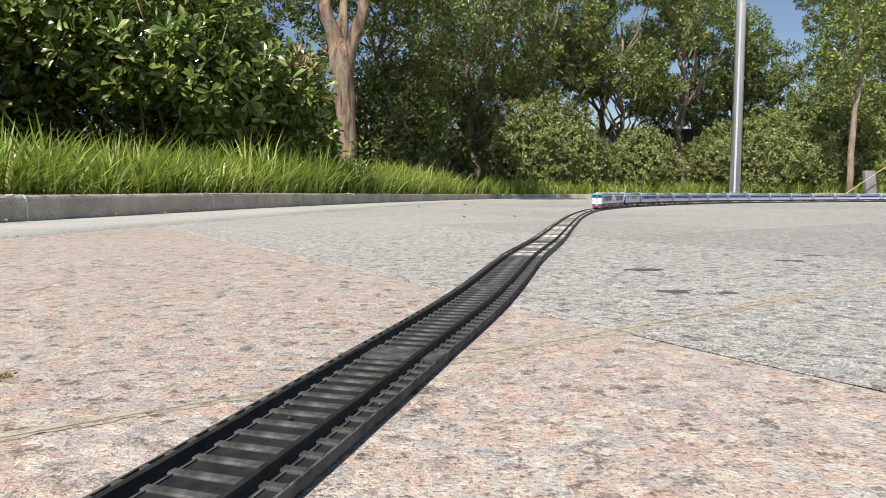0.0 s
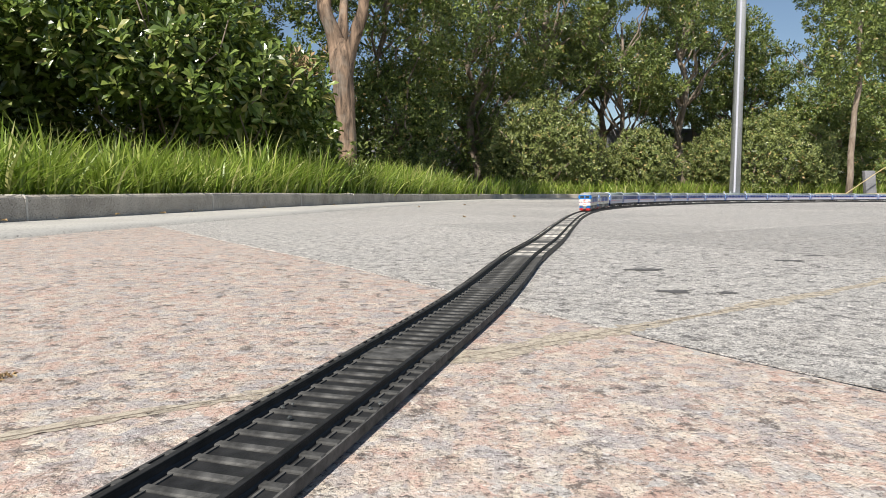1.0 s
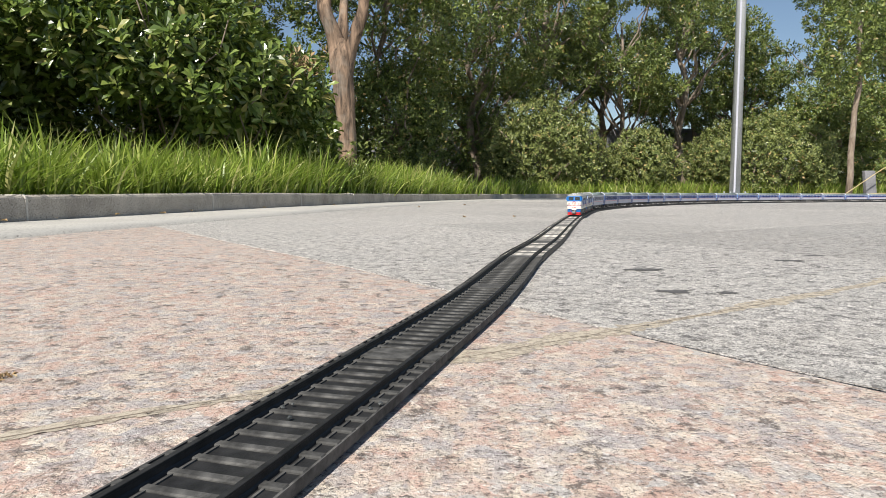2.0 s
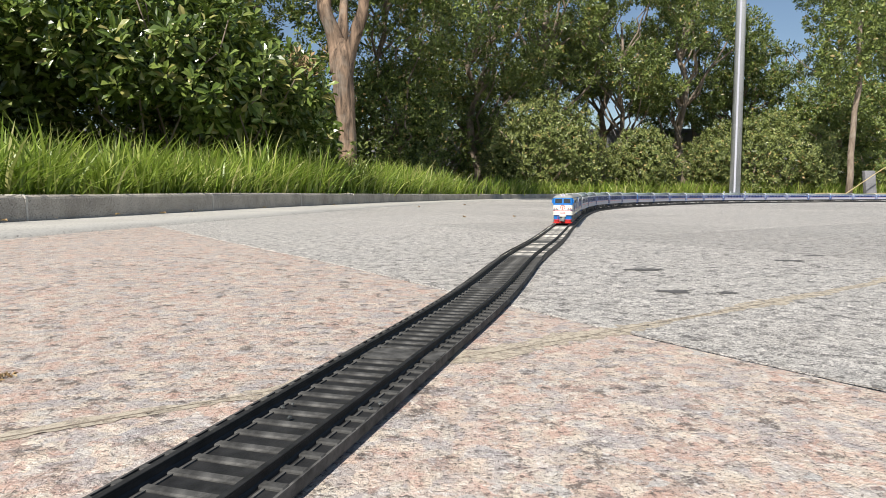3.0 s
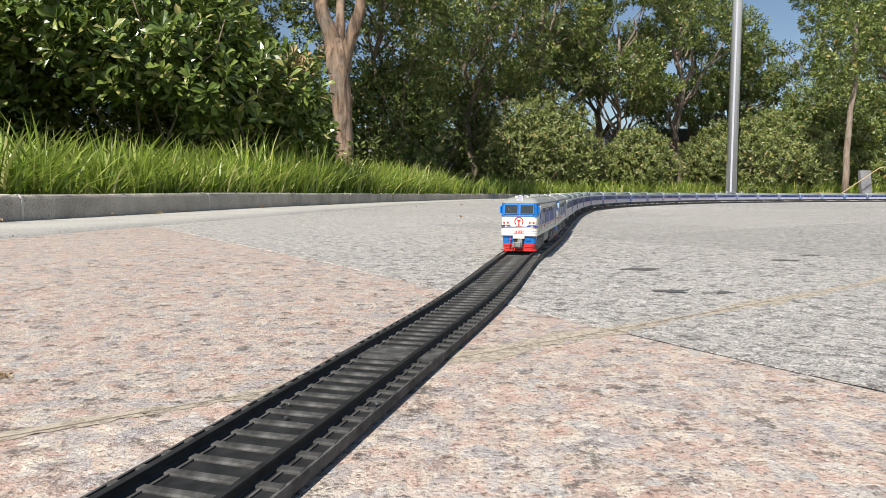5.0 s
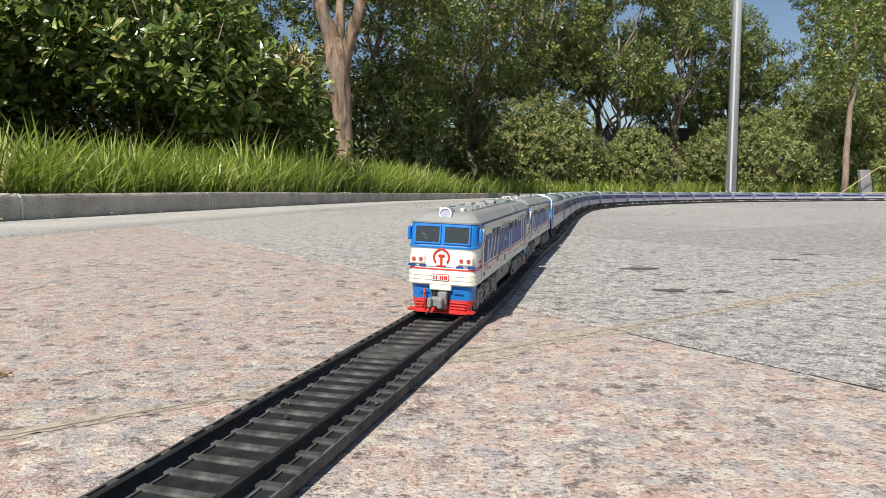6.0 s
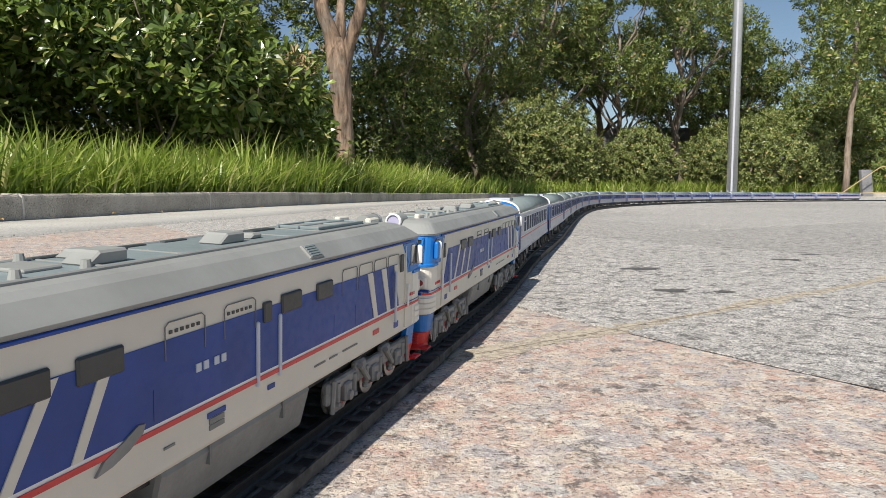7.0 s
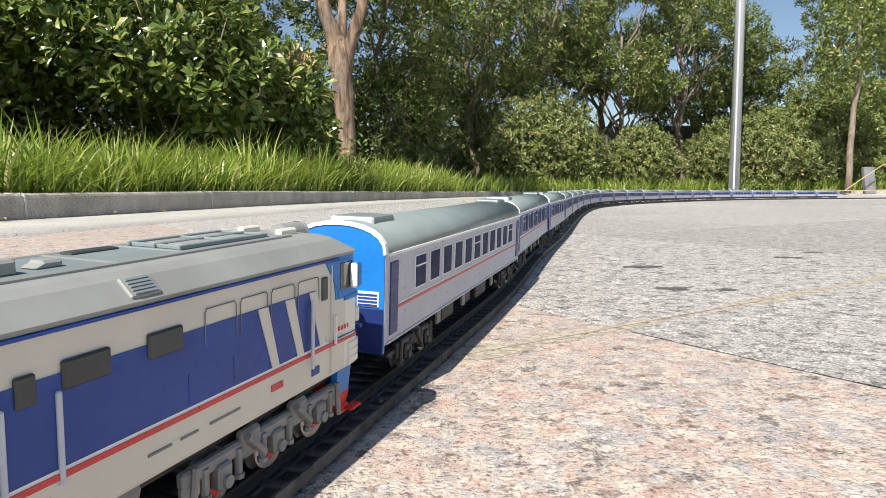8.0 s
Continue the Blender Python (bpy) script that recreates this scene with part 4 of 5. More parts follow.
def build_track():
    # one sleeper: a bar with raised rims and outer end pads
    bm = bmesh.new()
    box(bm, -0.0017, 0.0017, -0.0216, 0.0216, -0.0068, -0.0031, 0.0004)
    me = bpy.data.meshes.new("sleeper")
    bm.to_mesh(me)
    bm.free()
    me.materials.append(SLEEPM)
    dusty = me.copy()
    dusty.materials.clear()
    dusty.materials.append(DUSTYP)
    joint = 0.2
    first = -0.072
    k = 0
    while True:
        s0 = first + joint * k
        s1 = s0 + joint - 0.0006
        if s1 > TS[-1] - 0.1:
            break
        near = s1 < 1.16
        o = on_track((s0 + s1) / 2) - Vector((0, 0, RAIL_TOP))
        sec = thing("track_section", "black plastic toy railway track section " + ("with a closed sleeper bed" if near else "with open dusty sleepers"), "toy track", Matrix.Translation(o), "track sections")
        step = 0.02 if near else 0.05
        for c in (HALF_GAUGE, -HALF_GAUGE):
            v, f = sweep(s0, s1, step, rail_section(c), o)
            mesh_part("rail", v, f, RAILM, sec)
        if near:
            v, f = sweep(s0, s1, step, [(-0.0211, -0.0068), (0.0211, -0.0068), (0.0211, -0.0038), (-0.0211, -0.0038)], o)
            mesh_part("bed", v, f, RAILM, sec)
            for c in (-0.0216, -0.0163, -0.0108, 0.0108, 0.0163, 0.0216):
                v, f = sweep(s0, s1, step, rect(c - 0.0004, c + 0.0004, -0.0068, -0.0033), o)
                mesh_part("lip", v, f, SLEEPM, sec)
        else:
            for c in (HALF_GAUGE, -HALF_GAUGE):
                v, f = sweep(s0, s1, step, rect(c - 0.0020, c + 0.0020, -0.0083, -0.0037), o)
                mesh_part("stringer", v, f, RAILM, sec)
            for c in (0.0215, -0.0215):
                v, f = sweep(s0, s1, step, rect(c - 0.0007, c + 0.0007, -0.0083, -0.0024), o)
                mesh_part("edge_strip", v, f, RAILM, sec)
        # the two end plates, where sections clip together
        for e in (s0 + 0.004, s1 - 0.004):
            v, f = sweep(e - 0.004, e + 0.004, 0.008, rect(-0.0216, 0.0216, -0.0080, -0.0030), o)
            mesh_part("joint_plate", v, f, SLEEPM if near else DUSTYP, sec)
        n = int((joint - 0.016) / SLEEPER_PITCH)
        jv, jf = [], []
        for i in range(n):
            s = s0 + 0.0128 + i * SLEEPER_PITCH
            p, d, l = track_frame(s)
            if s < 2.9:
                sl = new("sleeper", me if near else dusty)
                sl.parent = sec
                sl.matrix_basis = Matrix.Translation(p - o) @ Matrix(((d.x, l.x, 0, 0), (d.y, l.y, 0, 0), (d.z, 0, 1, 0), (0, 0, 0, 1)))
            else:
                b = len(jv)
                for a in (-0.0021, 0.0021):
                    for c in (-0.0222, 0.0222):
                        for h in (-0.0082, -0.0031):
                            jv.append(p - o + d * a + l * c + Vector((0, 0, h)))
                jf += [tuple(b + q for q in t) for t in ((0, 1, 3, 2), (4, 6, 7, 5), (0, 4, 5, 1), (2, 3, 7, 6), (1, 5, 7, 3), (0, 2, 6, 4))]
        if jv:
            tagged(mesh_part("sleepers", jv, jf, DUSTYP, sec), kind="stuff")
        k += 1


def build_grit():
    for k, (s, o, r) in enumerate(((0.648, 0.009, 0.0012), (0.652, 0.0075, 0.0009), (0.640, 0.002, 0.0011), (0.655, -0.019, 0.0010), (0.66, -0.0205, 0.0013))):
        p, d, l = track_frame(s)
        bm = bmesh.new()
        bmesh.ops.create_icosphere(bm, subdivisions=1, radius=r)
        for v in bm.verts:
            v.co *= 0.8 + 0.4 * noise.noise(v.co * 900 + Vector((k, 0, 0)))
            v.co.z *= 0.7
        ob = part("grit", bm, DARKG)
        ob.location = p + l * o + Vector((0, 0, -0.0031 + r * 0.5))
        tagged(ob, "small dark crumb of grit on the track", "grit", "grit on the track")


# ---- the train ----
def ring(a, b, r, n=5):
    """Outline of a rounded rectangle in plan, from the front round to the front again."""
    pts = []
    for cx, cy, a0 in ((a - r, b - r, 0), (-a + r, b - r, 90), (-a + r, -b + r, 180), (a - r, -b + r, 270)):
        for k in range(n + 1):
            w = radians(a0 + 90 * k / n)
            pts.append((cx + r * math.cos(w), cy + r * math.sin(w)))
    return pts


def loft(levels, n=5):
    """Stacked rounded rectangles (z, half length, half width, corner radius)."""
    v, f = [], []
    for z, a, b, r in levels:
        v += [(x, y, z) for x, y in ring(a, b, r, n)]
    m = 4 * (n + 1)
    for i in range(len(levels) - 1):
        for k in range(m):
            j = (k + 1) % m
            f.append((i * m + k, i * m + j, (i + 1) * m + j, (i + 1) * m + k))
    f.append(tuple(range(m - 1, -1, -1)))
    f.append(tuple(range((len(levels) - 1) * m, len(levels) * m)))
    return v, f


def nose_band(levels, thick, reach, sign, n=5):
    """A closed shell round one nose: (z, half length, half width, radius), reaching back from the tip."""
    v, f = [], []

    def line(a, b, r, cut):
        pts = [(cut, b)]
        for cx, cy, a0 in ((a - r, b - r, 90), (a - r, -b + r, 0)):
            for k in range(n + 1):
                w = radians(a0 - 90 * k / n)
                pts.append((cx + r * math.cos(w), cy + r * math.sin(w)))
        return pts + [(cut, -b)]
    m = 2 * (n + 1) + 2
    for z, a, b, r in levels:
        cut = a - reach
        v += [(sign * x, y, z) for x, y in line(a, b, r, cut)]
        v += [(sign * x, y, z) for x, y in line(a - thick, b - thick, r, cut)]
    q = 2 * m
    for i in range(len(levels) - 1):
        for k in range(m - 1):
            f.append((i * q + k, i * q + k + 1, (i + 1) * q + k + 1, (i + 1) * q + k))
            f.append((i * q + m + k + 1, i * q + m + k, (i + 1) * q + m + k, (i + 1) * q + m + k + 1))
        for k in (0, m - 1):
            f.append((i * q + k, (i + 1) * q + k, (i + 1) * q + m + k, i * q + m + k))
    for i in (0, len(levels) - 1):
        for k in range(m - 1):
            f.append((i * q + k, i * q + k + 1, i * q + m + k + 1, i * q + m + k))
    return v, f


def vf(name, data, mat, parent, label="", smooth=False):
    bm = bmesh.new()
    vs = [bm.verts.new(p) for p in data[0]]
    for face in data[1]:
        try:
            bm.faces.new([vs[i] for i in face])
        except ValueError:
            pass
    return part(name, bm, mat, parent, label, smooth)


def bx(name, parent, mat, x0, x1, y0, y1, z0, z1, bevel=0.0, label="", seg=1):
    bm = bmesh.new()
    box(bm, x0, x1, y0, y1, z0, z1, bevel, seg)
    return part(name, bm, mat, parent, label)


def plate(name, parent, mat, poly, y0, y1, label=""):
    """A flat plate on a side: a polygon in (x, z), between two y."""
    n = len(poly)
    v = [(x, y0, z) for x, z in poly] + [(x, y1, z) for x, z in poly]
    f = [tuple(range(n)), tuple(range(2 * n - 1, n - 1, -1))] + [(i, n + i, n + (i + 1) % n, (i + 1) % n) for i in range(n)]
    return vf(name, (v, f), mat, parent, label)


def wheel(parent, x, y, r, out):
    bm = bmesh.new()
    tube(bm, (x, y - 0.0012, r), (x, y + 0.0012, r), r, None, 22)
    tube(bm, (x, y - out * 0.0012, r), (x, y - out * 0.0018, r), r + 0.0008, None, 22)
    w = part("wheel", bm, STEEL, parent, "steel wheel with red hub")
    bm = bmesh.new()
    tube(bm, (x, y + out * 0.0011, r), (x, y + out * 0.0017, r), r * 0.74, r * 0.62, 18)
    part("hub", bm, RED if r > 0.0055 else BLACKU, w)
    return w


def bogie(parent, cx, axles, spread, yb, mat, r, half):
    """A bogie: two shaped side frames with axle boxes and springs, wheels between."""
    bg_ = new("bogie")
    bg_.parent = parent
    bg_.location = (cx, 0, 0)
    for s in (-1, 1):
        bm = bmesh.new()
        y0, y1 = sorted((s * (yb - 0.0012), s * (yb + 0.0012)))
        box(bm, -half, half, y0, y1, r + 0.003, r + 0.0065, 0.0006)
        for i in range(axles):
            ax = (i - (axles - 1) / 2) * spread
            ya, yc = sorted((s * (yb - 0.0008), s * (yb + 0.0024)))
            box(bm, ax - 0.0023, ax + 0.0023, ya, yc, r - 0.0018, r + 0.0042, 0.0006)
            tube(bm, (ax, s * (yb + 0.0016), r), (ax, s * (yb + 0.0032), r), 0.0019, 0.0015, 10)
            for dx in (-0.0056, 0.0056):
                tube(bm, (ax + dx, s * (yb + 0.0010), r - 0.0012), (ax + dx, s * (yb + 0.0010), r + 0.0052), 0.0010, None, 8)
                tube(bm, (ax + dx, s * (yb + 0.0010), r - 0.0020), (ax + dx, s * (yb + 0.0010), r - 0.0008), 0.0014, None, 8)
        for i in range(axles - 1):
            mx = (i - (axles - 2) / 2) * spread
            ya, yc = sorted((s * (yb - 0.0010), s * (yb + 0.0017)))
            box(bm, mx - 0.0036, mx + 0.0036, ya, yc, r + 0.0015, r + 0.0085, 0.0008)
            tube(bm, (mx - 0.004, s * (yb + 0.0020), r + 0.001), (mx + 0.003, s * (yb + 0.0024), r + 0.0075), 0.0010, None, 8)
        for e in (-1, 1):
            ya, yc = sorted((s * (yb - 0.0010), s * (yb + 0.0012)))
            box(bm, *sorted((e * (half - 0.004), e * half)), ya, yc, r - 0.0005, r + 0.004, 0.0007)
            tube(bm, (e * (half - 0.002), s * (yb + 0.0016), r - 0.003), (e * (half - 0.003), s * (yb + 0.0016), r + 0.007), 0.0008, None, 6)
        part("side_frame", bm, mat, bg_)
        for i in range(axles):
            ax = (i - (axles - 1) / 2) * spread
            wheel(bg_, ax, s * HALF_GAUGE / 0.95, r, s)
    for i in range(axles):
        ax = (i - (axles - 1) / 2) * spread
        bm = bmesh.new()
        tube(bm, (ax, -HALF_GAUGE, r), (ax, HALF_GAUGE, r), 0.0012, None, 8)
        part("axle", bm, BLACKU, bg_)
    bx("bolster", bg_, BLACKU, -half * 0.7, half * 0.7, -0.0105, 0.0105, r + 0.002, 0.0160)
    return bg_


def coupler(parent, x, sign, mat=None):
    bm = bmesh.new()
    z = 0.0085
    box(bm, *sorted((sign * (x - 0.010), sign * (x + 0.004))), -0.0014, 0.0014, z - 0.0014, z + 0.0014, 0.0004)
    box(bm, *sorted((sign * (x + 0.003), sign * (x + 0.0075))), -0.0044, 0.0030, z - 0.0028, z + 0.0026, 0.0008)
    box(bm, *sorted((sign * (x + 0.0068), sign * (x + 0.0115))), 0.0010, 0.0034, z - 0.0028, z + 0.0026, 0.0006)
    box(bm, *sorted((sign * (x + 0.0068), sign * (x + 0.0100))), -0.0052, -0.0028, z - 0.0028, z + 0.0026, 0.0006)
    box(bm, *sorted((sign * (x + 0.001), sign * (x + 0.0045))), -0.0008, 0.0042, z - 0.0042, z + 0.0052, 0.0005)
    return part("coupler", bm, mat or COUPG, parent, "grey knuckle coupler")


LOCO_A, LOCO_B, LOCO_R = 0.115, 0.019, 0.0058
LOCO_PITCH, COACH_PITCH = 0.2430, 0.283


def loco_nose(ob, s):
    A, B, R = LOCO_A, LOCO_B, LOCO_R
    fz = lambda z: A - 0.0022 * max(0.0, (z - 0.0385) / 0.0128)
    # window band
    vf("window_surround", nose_band([(0.0386, A + 0.0003, B + 0.0003, R), (0.0400, A + 0.0002, B + 0.0003, R), (0.0511, fz(0.0511) + 0.0003, B + 0.0002, R)], 0.0015, 0.0165, s), SKYBLUE, ob, "bright blue cab window surround")
    vf("sill", nose_band([(0.0376, A + 0.0007, B + 0.0006, R), (0.0386, A + 0.0008, B + 0.0006, R), (0.0392, A + 0.0004, B + 0.0003, R)], 0.002, 0.012, s), SKYBLUE, ob)
    for y0, y1 in ((0.0016, 0.0150), (-0.0150, -0.0016)):
        v = []
        for off in (0.0010, -0.0005):
            for y, z in ((y0, 0.0406), (y1, 0.0406), (y1, 0.0494), (y0, 0.0494)):
                v.append((s * (fz(z) + off), y, z))
        f = [(0, 1, 2, 3), (7, 6, 5, 4), (0, 4, 5, 1), (1, 5, 6, 2), (2, 6, 7, 3), (3, 7, 4, 0)]
        w = vf("windscreen", (v, f), GLASSD, ob, "dark cab windscreen")
        for za, zb, ya, yb in ((0.0400, 0.0407, y0 - 0.0006, y1 + 0.0006), (0.0493, 0.0500, y0 - 0.0006, y1 + 0.0006), (0.0400, 0.0500, y0 - 0.0008, y0), (0.0400, 0.0500, y1, y1 + 0.0008)):
            vv = []
            for off in (0.0014, 0.0):
                for y, z in ((ya, za), (yb, za), (yb, zb), (ya, zb)):
                    vv.append((s * (fz(z) + off), y, z))
            vf("window_frame", (vv, f), SKYBLUE, w)
    for y in (1, -1):
        # cab side window and mirror
        bx("cab_side_window", ob, GLASSD, *sorted((s * (A - 0.0145), s * (A - 0.0068))), *sorted((y * (B - 0.001), y * (B + 0.0006))), 0.0408, 0.0492, 0.0004)
        mir = bx("mirror", ob, SKYBLUE, *sorted((s * (A - 0.0075), s * (A - 0.0040))), *sorted((y * (B + 0.0004), y * (B + 0.0024))), 0.0408, 0.0486, 0.0009, "blue and white wing mirror", 2)
        bx("mirror_back", mir, WHITE, *sorted((s * (A - 0.0090), s * (A - 0.0074))), *sorted((y * (B + 0.0005), y * (B + 0.0028))), 0.0410, 0.0484, 0.0006)
        plate("cab_side_band", ob, SKYBLUE, [(s * (A - 0.0145), 0.0386), (s * (A - 0.0150), 0.0410), (s * (A - 0.0215), 0.0498), (s * (A - 0.008), 0.0498), (s * (A - 0.008), 0.0386)], y * (B - 0.0002), y * (B + 0.0004))
        for q in range(5):
            bx("side_number_bar", ob, REDLINE, *sorted((s * (A - 0.0160 + q * 0.0016), s * (A - 0.0152 + q * 0.0016))), *sorted((y * (B - 0.0002), y * (B + 0.00025))), 0.0291, 0.0303)
        # headlights: a raised bezel with two lenses
        hl = bx("headlight", ob, CREAM, *sorted((s * (A - 0.001), s * (A + 0.0013))), *sorted((y * 0.0092, y * 0.0178)), 0.0286, 0.0336, 0.0007, "cream headlight bezel with two lenses", 2)
        for q in (0.0115, 0.0155):
            bm = bmesh.new()
            tube(bm, (s * (A + 0.0008), y * q, 0.0311), (s * (A + 0.0017), y * q, 0.0311), 0.0014, 0.0011, 14)
            part("lens", bm, REDLENS, hl)
        bx("grab_rail", ob, SKYBLUE, *sorted((s * (A + 0.0002), s * (A + 0.0010))), *sorted((y * 0.0070, y * 0.0125)), 0.0143, 0.0148, 0.0002)
        for q in (0.0085, 0.0150):
            bx("stripe_tab", ob, NAVY, *sorted((s * (A - 0.001), s * (A + 0.0005))), *sorted((y * q, y * (q + 0.0040))), 0.0270, 0.0281)
        bm = bmesh.new()
        tube(bm, (s * (A - 0.0175), y * (B + 0.0010), 0.0262), (s * (A - 0.0175), y * (B + 0.0010), 0.0345), 0.0005, None, 6)
        part("handrail", bm, WHITE, ob)
    # stripes, ribbed bumper, apron
    vf("red_stripe", nose_band([(0.0255, A + 0.0004, B + 0.0004, R), (0.0263, A + 0.0004, B + 0.0004, R)], 0.001, 0.02, s), REDLINE, ob)
    vf("blue_stripe", nose_band([(0.0270, A + 0.0002, B + 0.0003, R), (0.0273, A + 0.0002, B + 0.0003, R)], 0.001, 0.02, s), NAVY, ob)
    bump_ = [(0.0172, A - 0.0003, B, R), (0.0176, A + 0.0006, B + 0.0004, R)]
    for q in range(3):
        z = 0.0178 + q * 0.0023
        bump_ += [(z, A + 0.0012, B + 0.0005, R), (z + 0.0017, A + 0.0012, B + 0.0005, R), (z + 0.0020, A + 0.0005, B + 0.0002, R)]
    bump_ += [(0.0250, A + 0.0002, B + 0.0001, R)]
    vf("bumper", nose_band(bump_, 0.002, 0.010, s), CREAM, ob, "ribbed cream bumper")
    bx("drawgear_plate", ob, CREAM, *sorted((s * (A - 0.002), s * (A + 0.0010))), -0.0062, 0.0062, 0.0142, 0.0180, 0.0005)
    vf("apron", nose_band([(0.0088, A - 0.0022, B - 0.0016, 0.004), (0.0172, A - 0.0012, B - 0.0012, 0.004)], 0.002, 0.011, s), SKYBLUE, ob, "bright blue lower apron")
    bx("coupler_pocket", ob, BLACKU, *sorted((s * (A - 0.003), s * (A - 0.0006))), -0.0052, 0.0052, 0.0060, 0.0146, 0.0004)
    pil = vf("pilot", nose_band([(0.0014, A + 0.0004, B - 0.0024, 0.0045), (0.0022, A + 0.0004, B - 0.0024, 0.0045), (0.0034, A - 0.0012, B - 0.0030, 0.004), (0.0088, A - 0.0012, B - 0.0018, 0.004)], 0.002, 0.009, s), RED, ob, "red pilot with louvres")
    for y in (1, -1):
        for q in range(3):
            bx("louvre", pil, REDLINE, *sorted((s * (A - 0.0014), s * (A - 0.0004))), *sorted((y * 0.0055, y * 0.0145)), 0.0040 + q * 0.0016, 0.0047 + q * 0.0016, 0.0002)
        bx("step", pil, RED, *sorted((s * (A - 0.006), s * (A + 0.0005))), *sorted((y * (B - 0.003), y * (B + 0.0002))), 0.0018, 0.0028, 0.0004)
    # hose by the coupler
    pts = [(s * (A - 0.001), -0.0035, 0.0125), (s * (A + 0.003), -0.004, 0.008), (s * (A + 0.0042), -0.0045, 0.0040), (s * (A + 0.0036), -0.0065, 0.0012), (s * (A + 0.001), -0.0078, 0.0010)]
    pipe("brake_hose", pts, [0.0006] * 5, DARKG, ob, 6)
    pts = [(s * (A + 0.0004), -0.0088, 0.0150), (s * (A + 0.0018), -0.0090, 0.0120), (s * (A + 0.0016), -0.0086, 0.0080), (s * (A + 0.002), -0.0092, 0.0045)]
    pipe("brake_hose", pts, [0.0005] * 4, RED, ob, 6)
    coupler(ob, A - 0.001, s)
    # railway emblem: an open ring over a rail's head and foot
    arc = []
    for k in range(19):
        w = radians(-42 + 264 * k / 18)
        arc.append((s * (A + 0.0004), s * 0.0043 * math.cos(w), 0.0325 + 0.0043 * math.sin(w) + (0.0006 if k == 9 else 0)))
    em = pipe("emblem", arc, [0.00055] * 19, RED, ob, 6, "red painted emblem")
    bx("emblem_head", em, RED, *sorted((s * (A - 0.0002), s * (A + 0.0007))), -0.0018, 0.0018, 0.0326, 0.0341, 0.0003)
    bx("emblem_web", em, RED, *sorted((s * (A - 0.0002), s * (A + 0.0006))), -0.0006, 0.0006, 0.0279, 0.0326)
    bx("emblem_foot", em, RED, *sorted((s * (A - 0.0002), s * (A + 0.0007))), -0.0028, 0.0028, 0.0272, 0.0281, 0.0003)
    # number plate, its figures as plain bars
    npl = bx("number_plate", ob, RED, *sorted((s * (A + 0.0004), s * (A + 0.0015))), -0.0050, 0.0050, 0.0196, 0.0234, 0.0003, "white number plate with red border")
    bx("plate_face", npl, WHITE, *sorted((s * (A + 0.0010), s * (A + 0.0018))), -0.0046, 0.0046, 0.0200, 0.0230)
    for q in (-0.0036, -0.0022, 0.0002, 0.0014, 0.0026, 0.0036):
        bx("plate_bar", npl, RED, *sorted((s * (A + 0.0012), s * (A + 0.0021))), q - 0.0004, q + 0.0004, 0.0205, 0.0225)
    # big headlamp on the roof
    bm = bmesh.new()
    tube(bm, (s * (A - 0.0160), 0, 0.0560), (s * (A - 0.0060), 0, 0.0560), 0.0034, 0.0034, 22)
    lamp = part("roof_headlamp", bm, ROOFG, ob, "round roof headlamp with white rim")
    bm = bmesh.new()
    for k in range(24):
        w0, w1 = 2 * math.pi * k / 24, 2 * math.pi * (k + 1) / 24
        q = []
        for x, rr in ((A - 0.0065, 0.0036), (A - 0.0050, 0.0035), (A - 0.0050, 0.0029), (A - 0.0062, 0.0028)):
            q.append([bm.verts.new((s * x, rr * math.sin(w), 0.0560 + rr * math.cos(w))) for w in (w0, w1)])
        for a, b in zip(q, q[1:]):
            bm.faces.new((a[0], a[1], b[1], b[0]))
    bmesh.ops.remove_doubles(bm, verts=bm.verts, dist=1e-6)
    part("rim", bm, WHITE, lamp, smooth=True)
    bm = bmesh.new()
    tube(bm, (s * (A - 0.0065), 0, 0.0560), (s * (A - 0.0056), 0, 0.0560), 0.0028, 0.0028, 20)
    part("lens", bm, LENSM, lamp)
    for y in (0.0065, -0.0060):
        bx("horn", ob, CREAMSHADE, *sorted((s * (A - 0.026), s * (A - 0.018))), y - 0.0012, y + 0.0012, 0.0562, 0.0590, 0.0005)


